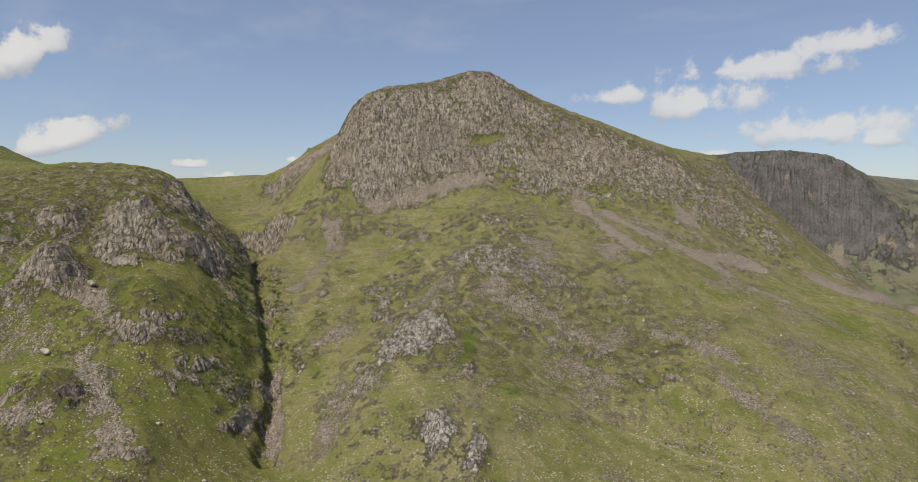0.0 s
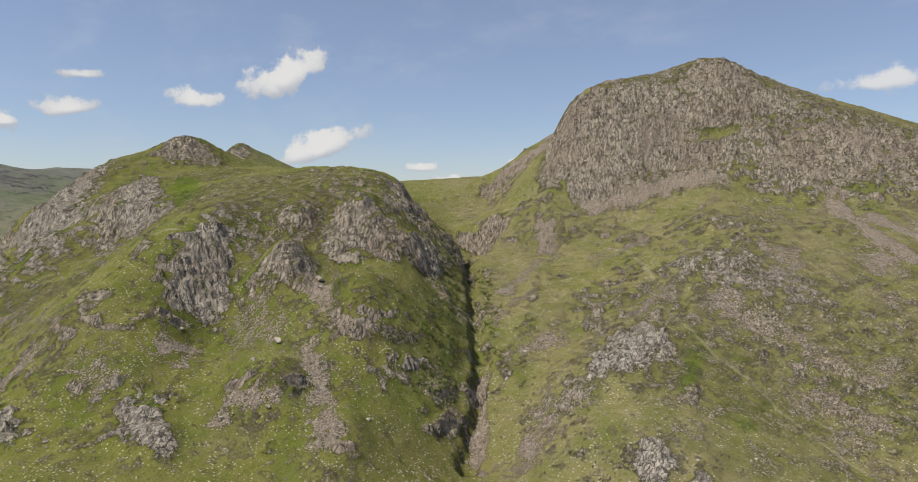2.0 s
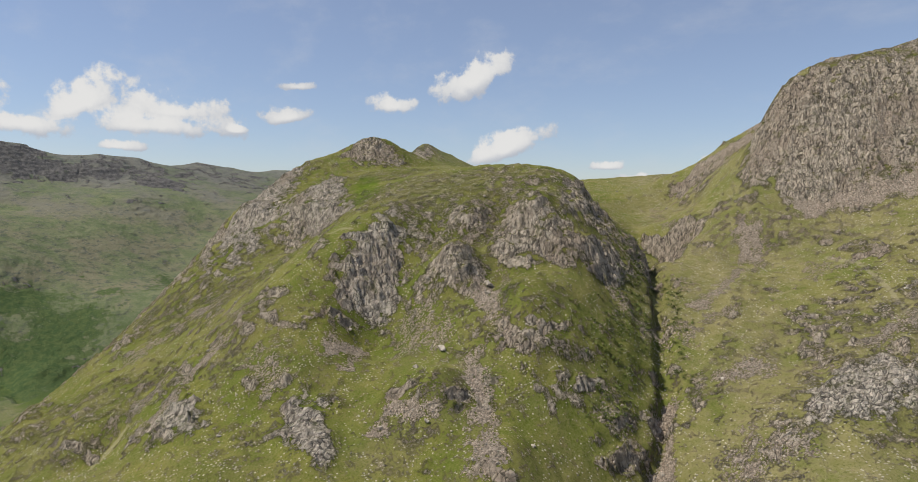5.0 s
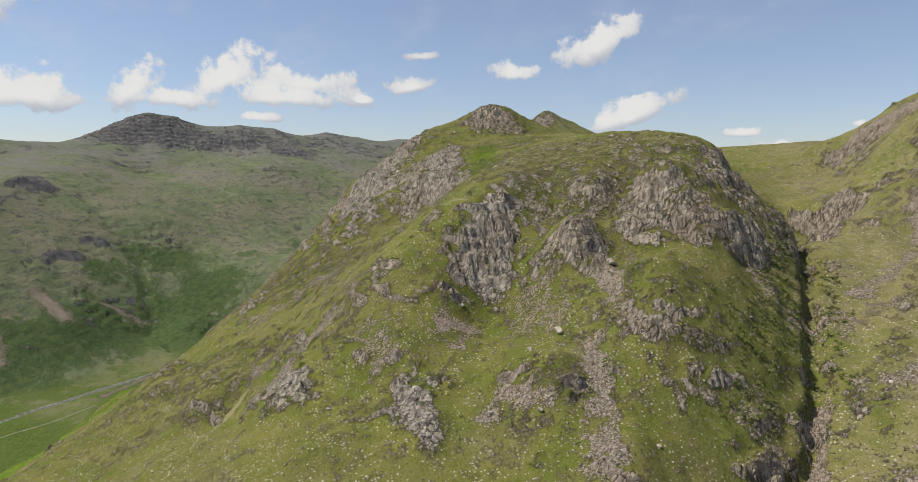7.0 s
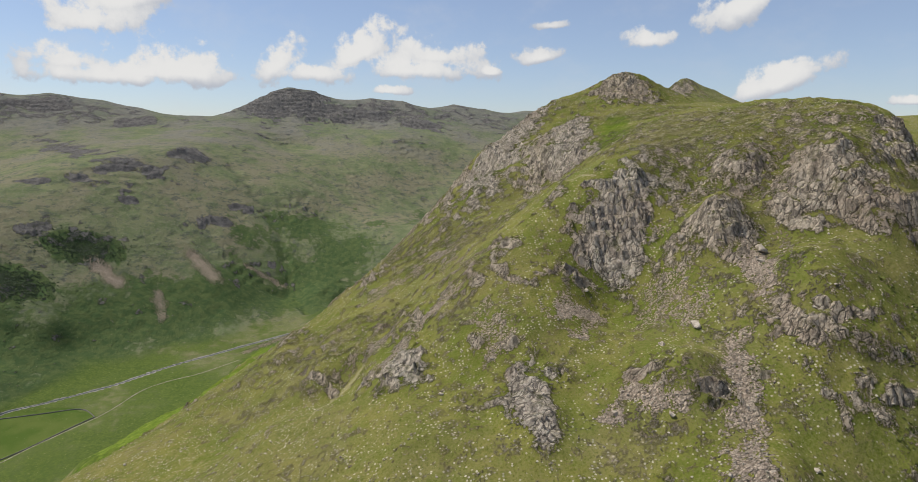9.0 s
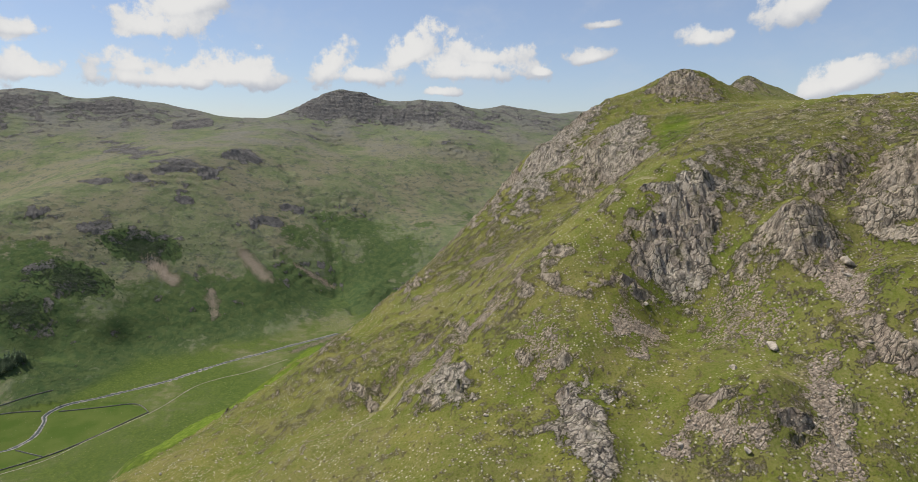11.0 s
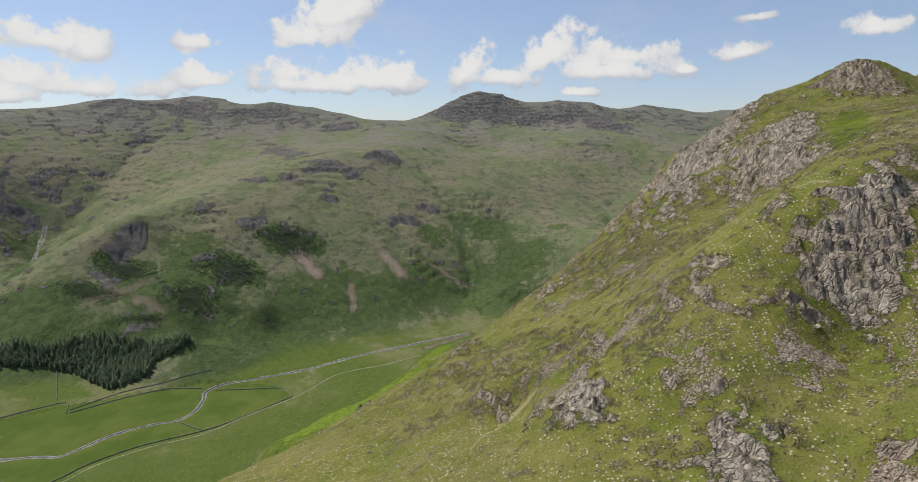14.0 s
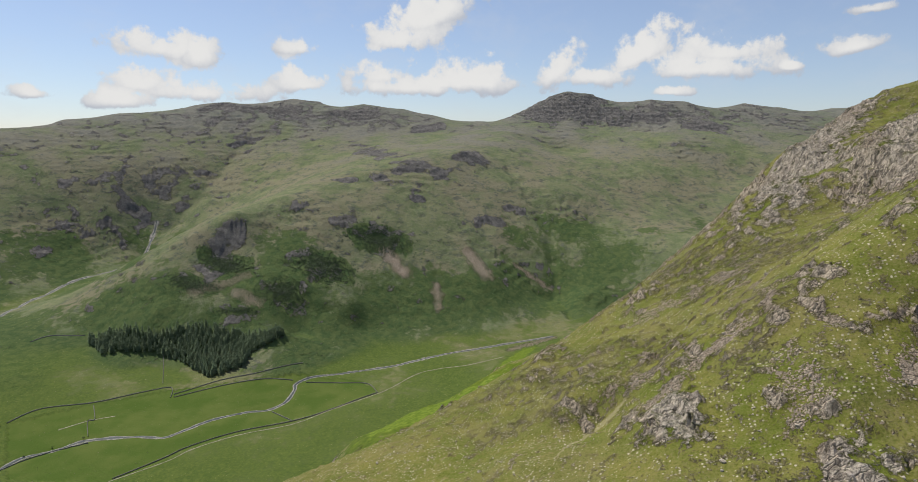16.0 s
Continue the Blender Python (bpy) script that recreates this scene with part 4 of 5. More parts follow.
def shape_ground(X, Y):
    """Height and cover of the ground at the places given."""
    base = land(X, Y)
    # the ghyll: open banks above, a narrow slot at the bottom
    w = line_window(X, Y, GHYLL, 125)
    from_ghyll = np.full(X.shape, 1e6)
    from_ghyll[w] = along_line(X[w], Y[w], GHYLL)
    base[w] += 0.85 * step(66, 22, along_line(X[w], Y[w], GHYLL[:-1])) * (soften(soften(base[w], 15), 12) - base[w])
    near = step(-800, -450, X) * step(-520, -300, Y)
    for width, depth, line in GILLS:
        w = line_window(X, Y, line, width * 2)
        off = along_line(X[w], Y[w], line) + 0.35 * width * perlin(X[w] / width, Y[w] / width, 7)
        base[w] -= depth * step(width, 0, off) ** 1.5
    faces = np.zeros_like(X)
    for cx, cy, a, d, high in SCARPS + FAR_SCARPS:
        w = window(X, Y, cx - 2 * a - 5 * d, cx + 2 * a + 5 * d, cy - 2 * a - 5 * d, cy + 2 * a + 5 * d)
        e = 2.5 * d
        gx, gy = (float(q[0] - q[1]) for q in (land(np.array([cx + e, cx - e]), np.array([cy, cy])), land(np.array([cx, cx]), np.array([cy + e, cy - e]))))
        gx, gy = gx / math.hypot(gx, gy), gy / math.hypot(gx, gy)
        up, side = (X[w] - cx) * gx + (Y[w] - cy) * gy, (Y[w] - cy) * gx - (X[w] - cx) * gy
        up = up + 1.3 * d * perlin(X[w] / (4 * d), Y[w] / (4 * d), 3) + 0.8 * d * perlin(X[w] / (1.7 * d), Y[w] / (1.7 * d), 9)
        run = np.exp(-((side / a) ** 4)) * (0.75 + 0.5 * perlin(X[w] / (3 * d), Y[w] / (3 * d), 4))
        base[w] += 0.5 * high * run * np.tanh(up / (0.6 * d)) * np.exp(-((up / (4 * d)) ** 2))
        faces[w] = np.maximum(faces[w], run * np.exp(-((up / (1.25 * d)) ** 2)))
    gy, gx = np.gradient(base, Y[:, 0], X[0])
    slope = np.hypot(gx, gy)
    far = 1 - near
    big, mid, small = fractal(X, Y, 95.0, 3, 11), fractal(X, Y, 26.0, 3, 23), fractal(X, Y, 8.0, 2, 29)
    # bare rock: steep ground, crags, outcrops and scattered ribs
    rock = step(0.90, 1.45, slope + 0.40 * big + 0.45 * mid + 0.35 * small)
    ribs = fractal(X * 0.8 + Y * 0.6, (Y * 0.8 - X * 0.6) * 1.9, 30.0, 3, 27)
    rock = np.maximum(rock, 0.75 * step(0.16, 0.48, ribs + 0.25 * big + 0.22 * small) * step(0.30, 0.55, slope))
    rock = np.maximum(rock, step(0.25, 0.7, faces + 0.35 * mid))
    bumps = np.zeros_like(X)
    for cx, cy, a, b, turn, high, bare in OUTCROPS:
        w = blob_window(X, Y, cx, cy, a, b)
        g = blob(X[w], Y[w], cx, cy, a, b, turn)
        bumps[w] += high * 0.5 * g
        rock[w] = np.maximum(rock[w], bare * step(0.0, 0.9, g + 0.25 * mid[w] + 0.5 * small[w]))
    for cx, cy, a, b, turn, amount in LUSH[:10]:
        w = blob_window(X, Y, cx, cy, a, b)
        rock[w] *= 1 - 0.85 * amount * step(0.3, 0.8, blob(X[w], Y[w], cx, cy, a, b, turn) + 0.3 * small[w])
    for cx, cy, a, b, turn, amount in TURFED:
        w = blob_window(X, Y, cx, cy, a, b)
        rock[w] *= 1 - amount * step(0.25, 0.8, blob(X[w], Y[w], cx, cy, a, b, turn) + 0.3 * mid[w] + 0.3 * small[w])
    studs = np.zeros_like(X)
    for cx, cy, a, b, turn, amount in STUDDED:
        w = blob_window(X, Y, cx, cy, a, b)
        studs[w] = np.maximum(studs[w], amount * step(0.0, 0.6, blob(X[w], Y[w], cx, cy, a, b, turn) + 0.4 * mid[w]))
    heath = fractal(X, Y, 60.0, 4, 37)
    rock_far = 0.9 * step(0.78, 1.15, slope * 0.8 + 0.55 * fractal(X, Y, 150.0, 4, 31, True) + 0.35 * heath + 0.45 * step(380, 780, base) - 0.13)
    for cx, cy, a, b, turn in FAR_CRAGS:
        w = blob_window(X, Y, cx, cy, a, b)
        rock_far[w] = np.maximum(rock_far[w], 0.8 * step(0.35, 0.8, blob(X[w], Y[w], cx, cy, a, b, turn) + 0.95 * heath[w]))
    rock_far = np.maximum(rock_far, step(0.25, 0.6, faces + 0.3 * heath))
    for cx, cy, a, b, turn in JUNIPER:
        w = blob_window(X, Y, cx, cy, a, b)
        rock_far[w] *= 1 - 0.7 * blob(X[w], Y[w], cx, cy, a, b, turn)
    rock_far = rock_far * step(115, 150, base)
    rock = near * rock + far * rock_far
    loose = fractal(X, Y, 42.0, 4, 71) + 0.3 * small
    scree = near * (0.55 * step(0.12, 0.55, loose) * step(0.35, 0.65, slope) + 0.42 * step(0.0, 0.4, loose + 0.4 * mid) * step(230, 300, X + Y))
    for width, amount, line in SCREES:
        w = line_window(X, Y, line, width * 1.6 + 12)
        wobble = 6 * mid[w] + 7 * small[w] if width < 15 else 18 * mid[w]
        scree[w] = np.maximum(scree[w], amount * step(width * 1.4, width * 0.2, along_line(X[w], Y[w], line) + wobble))
    floor = step(160, 118, base) * far * step(0.30, 0.12, slope)
    lush = far * np.clip(0.30 + 0.38 * step(400, 170, base) + 0.75 * fractal(X, Y, 300.0, 5, 83), 0, 0.8) * step(540, 260, base)
    lush = np.maximum(lush, floor * (0.45 + 0.6 * fractal(X, Y, 150.0, 4, 85)))
    for cx, cy, a, b, turn, amount in LUSH:
        w = blob_window(X, Y, cx, cy, a, b)
        lush[w] = np.maximum(lush[w], amount * step(0.15, 0.8, blob(X[w], Y[w], cx, cy, a, b, turn) + 0.3 * mid[w] + 0.2 * small[w]))
    for cx, cy, a, b, turn in JUNIPER:
        w = blob_window(X, Y, cx, cy, a, b)
        lush[w] = np.maximum(lush[w], 0.95 * step(0.2, 0.6, blob(X[w], Y[w], cx, cy, a, b, turn) + 0.3 * mid[w]))
    track = np.zeros_like(X)
    for width, line in TRACKS:
        w = line_window(X, Y, line, 12)
        track[w] = np.maximum(track[w], step(width * 1.8 + 0.6, width * 0.4, along_line(X[w], Y[w], line) + 1.2 * mid[w]))
    field = np.zeros_like(X)
    for corners in FIELDS:
        w = line_window(X, Y, corners, 5)
        xx, yy = X[w], Y[w]
        odd = np.zeros(xx.shape, bool)
        for (ax, ay), (bx, by) in zip(corners, corners[1:] + corners[:1]):
            odd ^= ((ay > yy) != (by > yy)) & (xx < (bx - ax) * (yy - ay) / ((by - ay) or 1e-9) + ax)
        field[w] = np.maximum(field[w], odd)
    # pale clean slabs among the darker rock; dry pale turf east of the gully
    pale = np.zeros_like(X)
    for cx, cy, a, b, turn, amount in PALE_ROCK:
        w = blob_window(X, Y, cx, cy, a, b)
        pale[w] = np.maximum(pale[w], amount * step(0.2, 0.7, blob(X[w], Y[w], cx, cy, a, b, turn) + 0.2 * mid[w]))
    dry = near * step(-25, 35, (X - 238) * 0.68 + (Y - 23) * 0.73 + 14 * mid) * (0.52 + 0.5 * big + 0.35 * mid)
    dry = np.clip(np.maximum(dry, near * 0.28 * step(0.0, 0.5, mid + 0.5 * big)), 0, 1)
    # relief
    z = base + bumps - (6.5 + 3.0 * mid) * step(6.0, 1.5, from_ghyll + 3.5 * small + 4.0 * mid)
    z = z + near * (1 - rock) * (2.4 * fractal(X, Y, 46.0, 3, 5) + 0.8 * small)
    crag = near * rock
    k = crag > 0.02
    x, y, s, r = X[k], Y[k], slope[k], crag[k]
    wx, wy = 4.0 * perlin(x / 15.0, y / 15.0, 43), 4.0 * perlin(x / 15.0, y / 15.0, 44)
    u, v = 0.8 * (x + wx) + 0.6 * (y + wy), 0.8 * (y + wy) - 0.6 * (x + wx)
    own1, edge1 = cells(u * 0.75 + wx, v, 9.0, 101)
    own2, edge2 = cells(u + 0.5 * wy, v * 0.8, 3.9, 111)
    steep = 0.70 + 0.45 * step(0.4, 1.3, s)
    rise = 4.0 * (fractal(x + wx, y + wy, 30.0, 4, 41, True) - 0.35) + 3.6 * (fractal(u, v * 1.8, 10.0, 3, 49, True) - 0.3) + 1.3 * fractal(x, y, 3.4, 2, 51)
    rise = rise + 1.5 * (own1 - 0.5) + 1.2 * (own2 - 0.5) - 1.5 * step(0.12, 0.0, edge1) - 1.0 * step(0.14, 0.0, edge2) + 0.4
    zk = z[k] + r * steep * rise
    ledge = 6.0
    q = zk / ledge + 1.1 * fractal(x, y, 30.0, 3, 59) + 0.35 * own1
    f = q - np.floor(q)
    z[k] = zk + r * 0.42 * ledge * (step(0.30, 0.75, f) - f) * step(0.3, 0.8, s)
    # turf holds on the ledges, rock shows on the risers
    hy, hx = np.gradient(z, Y[:, 0], X[0])
    fall = np.hypot(hx, hy)
    rock = np.where(near > 0.5, rock * np.maximum(0.45 + 0.55 * step(0.50, 1.15, fall + 0.7 * small), 0.92 * pale) + 0.30 * near * step(1.2, 1.8, fall), rock)
    rocky = 0.09 + 0.16 * step(-0.1, 0.3, big) + 0.16 * step(0.0, 0.35, mid) + 0.10 * small
    rock = np.maximum(rock, near * rocky * step(0.08, 0.40, slope) * (1 - np.clip(lush, 0, 1)))
    rock = rock * (1 - 0.8 * near * step(0.6, 0.9, scree))
    rock = np.maximum(rock, near * studs * (0.85 + 0.7 * small))
    z = z + near * studs * 1.6 * np.maximum(small, 0)
    z = z + scree * near * 0.8 * fractal(X, Y, 4.0, 2, 61)
    rough_far = far * (1 - floor) * step(108, 190, base)
    z = z + rough_far * (8.0 * fractal(X, Y, 240.0, 4, 65) + 3.5 * rock_far * (fractal(X, Y, 80.0, 4, 67, True) - 0.35))
    z = z - rough_far * 5.0 * step(0.45, 0.85, fractal(X, Y, 140.0, 3, 69, True)) * step(0.3, 0.7, slope)
    ledgy = rough_far * step(0.25, 0.5, slope) * step(-0.05, 0.3, fractal(X, Y, 330.0, 3, 141) + 0.35 * rock_far + 0.3 * step(450, 750, base))
    k = ledgy > 0.02
    q = z[k] / 21.0 + 1.6 * fractal(X[k], Y[k], 190.0, 4, 143)
    f = q - np.floor(q)
    z[k] += ledgy[k] * 9.5 * (step(0.40, 0.75, f) - f)
    broken = step(-0.1, 0.25, fractal(X[k], Y[k], 70.0, 3, 147))
    rock[k] = np.maximum(rock[k], 0.62 * far[k] * ledgy[k] * broken * step(0.36, 0.48, f) * step(0.80, 0.68, f))
    k = rough_far * rock_far > 0.02
    own, edge = cells(X[k] + 8 * mid[k], Y[k] - 8 * mid[k], 30.0, 131)
    z[k] += (rough_far * rock_far)[k] * (1.8 * (own - 0.5) - 1.2 * step(0.15, 0.0, edge))
    for width, depth, line in BECKS:
        w = line_window(X, Y, line, 20)
        z[w] -= depth * step(width * 1.6, width * 0.5, along_line(X[w], Y[w], line))
    return z, {"rock": rock, "scree": scree, "lush": lush, "track": track, "field": field, "upland": np.maximum(far * (1 - 0.5 * floor), 0.85 * step(620, 720, Y) * step(250, 330, X)), "pale": pale, "dry": dry}


XS = spread(-330.0, 540.0, 1.35, -4700.0, 1700.0, 9.5, 40.0)
YS = spread(-300.0, 470.0, 1.35, -3700.0, 1700.0, 9.5, 14.0)
GX, GY = np.meshgrid(XS, YS)
GZ, COVER = shape_ground(GX, GY)


def height(x, y):
    """The ground's height at a place on the plan."""
    i = min(max(int(np.searchsorted(XS, x)) - 1, 0), len(XS) - 2)
    j = min(max(int(np.searchsorted(YS, y)) - 1, 0), len(YS) - 2)
    u, v = (x - XS[i]) / (XS[i + 1] - XS[i]), (y - YS[j]) / (YS[j + 1] - YS[j])
    return float((GZ[j, i] * (1 - u) + GZ[j, i + 1] * u) * (1 - v) + (GZ[j + 1, i] * (1 - u) + GZ[j + 1, i + 1] * u) * v)


def quick_mesh(name, verts, faces, mat, smooth=False):
    """A mesh from arrays of places and of corners (all faces with the same number of corners)."""
    me = bpy.data.meshes.new(name)
    verts, faces = np.asarray(verts, np.float32), np.asarray(faces, np.int32)
    k = faces.shape[1]
    me.vertices.add(len(verts))
    me.vertices.foreach_set("co", verts.ravel())
    me.loops.add(faces.size)
    me.loops.foreach_set("vertex_index", faces.ravel())
    me.polygons.add(len(faces))
    me.polygons.foreach_set("loop_start", np.arange(0, faces.size, k, dtype=np.int32))
    me.polygons.foreach_set("use_smooth", np.full(len(faces), smooth))
    me.update(calc_edges=True)
    me.materials.append(mat)
    return me


def build_ground():
    ny, nx = GX.shape
    i = np.arange(nx * ny).reshape(ny, nx)
    quads = np.stack([i[:-1, :-1], i[:-1, 1:], i[1:, 1:], i[1:, :-1]], -1).reshape(-1, 4)
    me = quick_mesh("ground", np.stack([GX, GY, GZ], -1).reshape(-1, 3), quads, GROUND, True)
    bare = COVER["rock"][:-1, :-1].ravel() > 0.45
    me.polygons.foreach_set("use_smooth", ~bare)
    for name, values in COVER.items():
        me.attributes.new(name, "FLOAT", "POINT").data.foreach_set("value", values.ravel().astype(np.float32))
    tagged(new("ground", me), "grassy rocky fells falling to a green valley floor", "ground", kind="structure")


build_ground()


# ---- loose things ----
def part(name, me, parent, label=""):
    ob = new(name, me)
    ob.parent = parent
    if label:
        ob["label"] = label
    return ob


def pebble(rng, rings=2):
    """A rough stone of about unit size: places and triangles."""
    bm = bmesh.new()
    bmesh.ops.create_icosphere(bm, subdivisions=rings, radius=1.0)
    seed = Vector((rng.uniform(-50, 50), rng.uniform(-50, 50), rng.uniform(-50, 50)))
    cuts = []
    for k in range(9):
        axis = Vector((rng.gauss(0, 1), rng.gauss(0, 1), rng.gauss(0, 0.8))).normalized()
        cuts.append((axis, rng.uniform(0.42, 0.66)))
    for v in bm.verts:
        v.co *= 0.76 + 0.5 * noise.noise(v.co * 0.9 + seed)
        for axis, reach in cuts:
            over = v.co.dot(axis) - reach
            if over > 0:
                v.co -= axis * over
    verts = np.array([v.co[:] for v in bm.verts])
    faces = np.array([[v.index for v in f.verts] for f in bm.faces])
    bm.free()
    return verts, faces


def scatter_stones():
    rng = random.Random(4)
    kinds = [pebble(rng, 1) for _ in range(8)]
    cx, cy = np.meshgrid(np.arange(-330, 540, 1.3), np.arange(-290, 460, 1.3))
    cx, cy = cx.ravel(), cy.ravel()
    ii, jj = np.searchsorted(XS, cx), np.searchsorted(YS, cy)
    scree, rock, lush = (COVER[k][jj, ii] for k in ("scree", "rock", "lush"))
    clump = fractal(cx, cy, 28.0, 3, 91)
    chance = 0.020 + 0.42 * step(0.25, 0.75, scree) + 0.11 * step(0.0, 0.5, clump + 0.5 * fractal(cx, cy, 7.0, 2, 93)) + 0.10 * step(0.1, 0.5, rock)
    pick = np.random.default_rng(8).random(chance.size) < chance * (1 - 0.8 * np.clip(lush, 0, 1))
    verts, faces, total = [], [], 0
    for x, y, s in zip(cx[pick], cy[pick], scree[pick]):
        x, y = x + rng.uniform(-1, 1), y + rng.uniform(-1, 1)
        size = 0.13 + 0.62 * rng.random() ** 4 + (0.25 * rng.random() if s > 0.5 else 0) + (rng.random() < 0.012) * rng.uniform(0.3, 1.2)
        v, f = rng.choice(kinds)
        a = rng.uniform(0, 6.28)
        c, n = math.cos(a), math.sin(a)
        w = v * np.array([rng.uniform(0.8, 1.5), rng.uniform(0.8, 1.3), rng.uniform(0.6, 1.0)]) * size
        verts.append(np.stack([w[:, 0] * c - w[:, 1] * n + x, w[:, 0] * n + w[:, 1] * c + y, w[:, 2] + height(x, y) + 0.2 * size], -1))
        faces.append(f + total)
        total += len(w)
    me = quick_mesh("loose_stones", np.concatenate(verts), np.concatenate(faces), STONE)
    tagged(new("loose_stones", me), "pale loose stones strewn over the turf", "stones", kind="stuff")


def boulder(x, y, size, seed, label):
    verts, faces = pebble(random.Random(seed), 3)
    verts = verts * np.array([1.35, 1.0, 0.75]) * size
    ob = new("boulder", quick_mesh("boulder", verts, faces, STONE))
    ob.location = (x, y, height(x, y) + 0.22 * size)
    tagged(ob, label, "boulder", "boulders on the fell")


scatter_stones()
for row in ((159, -33, 2.6), (140, 5, 3.4), (150, -2, 1.6), (163, -48, 1.6), (196, -60, 1.5), (225, -30, 1.4), (120, -20, 1.8), (114, -60, 1.5)):
    boulder(*row, int(row[0]), "large pale grey boulder sitting on the grass slope" if row[2] > 2.4 else "small pale boulder lying on the turf")


# ---- valley: walls, becks, trees ----
def smooth_line(line, gap):
    """Places along a line at even gaps, on a smooth curve through its corners."""
    pts = [Vector((*p, 0)) for p in line]
    out = []
    for i in range(len(pts) - 1):
        a, b, c, d = pts[max(i - 1, 0)], pts[i], pts[i + 1], pts[min(i + 2, len(pts) - 1)]
        n = max(1, int((c - b).length / gap))
        for k in range(n):
            u = k / n
            out.append(0.5 * (2 * b + (c - a) * u + (2 * a - 5 * b + 4 * c - d) * u * u + (3 * b - a - 3 * c + d) * u ** 3))
    return out + [pts[-1]]


def ribbon(name, line, width, lift, mat, label, category, seed):
    """A strip on the ground of uneven width."""
    rng = random.Random(seed)
    pts = smooth_line(line, 4.0)
    verts, faces = [], []
    for i, q in enumerate(pts):
        way = (pts[min(i + 1, len(pts) - 1)] - pts[max(i - 1, 0)]).normalized()
        side = Vector((-way.y, way.x, 0))
        w = width * (1 + 0.7 * noise.noise(Vector((i * 0.11, seed, 0))) + rng.uniform(-0.1, 0.1))
        for k in (-1, -0.4, 0.4, 1):
            v = q + side * w * k
            verts.append((v.x, v.y, height(v.x, v.y) + lift - (0.5 if abs(k) == 1 else 0)))
        if i:
            a = 4 * (i - 1)
            faces += [(a + k, a + k + 1, a + k + 5, a + k + 4) for k in range(3)]
    tagged(new(name, quick_mesh(name, verts, faces, mat, True)), label, category, kind="structure")


ribbon("beck_bed", BECK, 4.6, 0.7, GRAVEL, "grey stony bed of a winding beck", "stream bed", 3)
ribbon("gravel_bar", [(-905, -764), (-937, -732), (-990, -668), (-1054, -604), (-1116, -530), (-1188, -441), (-1256, -340)], 6.5, 0.40, SHINGLE, "pale washed shingle beside the upper beck", "gravel", 4)
ribbon("water", BECK, 1.8, 1.2, WATER, "narrow dark water running down the beck", "water", 5)
ribbon("beck_bed", SIDE_BECK, 7.0, 0.6, GRAVEL, "pale gravel bed of the side beck", "stream bed", 7)
ribbon("water", SIDE_BECK, 3.0, 0.9, WATER, "thin water in the side beck", "water", 9)


for n, line in enumerate(FARM_TRACKS):
    ribbon("farm_track", line, 1.3, 0.6, ROAD_STONE, "pale stony farm track along the valley floor", "track", 11 + n)


def field_wall(line, seed):
    """A dry stone wall: a tapered core that follows the ground, uneven along its top, with cope stones."""
    rng = random.Random(seed)
    pts = smooth_line(line, 3.0)
    verts, faces = [], []
    for i, q in enumerate(pts):
        way = (pts[min(i + 1, len(pts) - 1)] - pts[max(i - 1, 0)]).normalized()
        side = Vector((-way.y, way.x, 0))
        high = 1.7 + rng.uniform(-0.2, 0.2)
        for k, z in ((-0.75, -0.5), (-0.5, high), (0.5, high), (0.75, -0.5)):
            v = q + side * k
            verts.append((v.x, v.y, height(v.x, v.y) + z))
        if i:
            a = 4 * (i - 1)
            faces += [(a + k, a + k + 1, a + k + 5, a + k + 4) for k in range(3)]
    core = tagged(new("field_wall", quick_mesh("field_wall", verts, faces, WALL_STONE)), "dark dry stone wall between green valley fields", "wall", "field walls")
    kinds = [pebble(rng, 1) for _ in range(3)]
    cv, cf, total = [], [], 0
    for q in smooth_line(line, 1.6):
        v, f = rng.choice(kinds)
        cv.append(v * np.array([0.75, 0.75, 0.45]) * rng.uniform(0.8, 1.2) + np.array([q.x, q.y, height(q.x, q.y) + 1.8]))
        cf.append(f + total)
        total += len(v)
    tagged(part("cope_stones", quick_mesh("cope_stones", np.concatenate(cv), np.concatenate(cf), WALL_STONE), core), kind="stuff")


for n, line in enumerate(FIELD_WALLS):
    field_wall(line, 30 + n)


def tube(pts, radii, sides):
    """Rings round a line of places: verts and quads."""
    verts, faces = [], []
    for i, (q, r) in enumerate(zip(pts, radii)):
        for k in range(sides):
            a = 2 * math.pi * k / sides
            verts.append((q[0] + r * math.cos(a), q[1] + r * math.sin(a), q[2]))
        if i:
            b = sides * (i - 1)
            faces += [(b + k, b + (k + 1) % sides, b + sides + (k + 1) % sides, b + sides + k) for k in range(sides)]
    return verts, faces


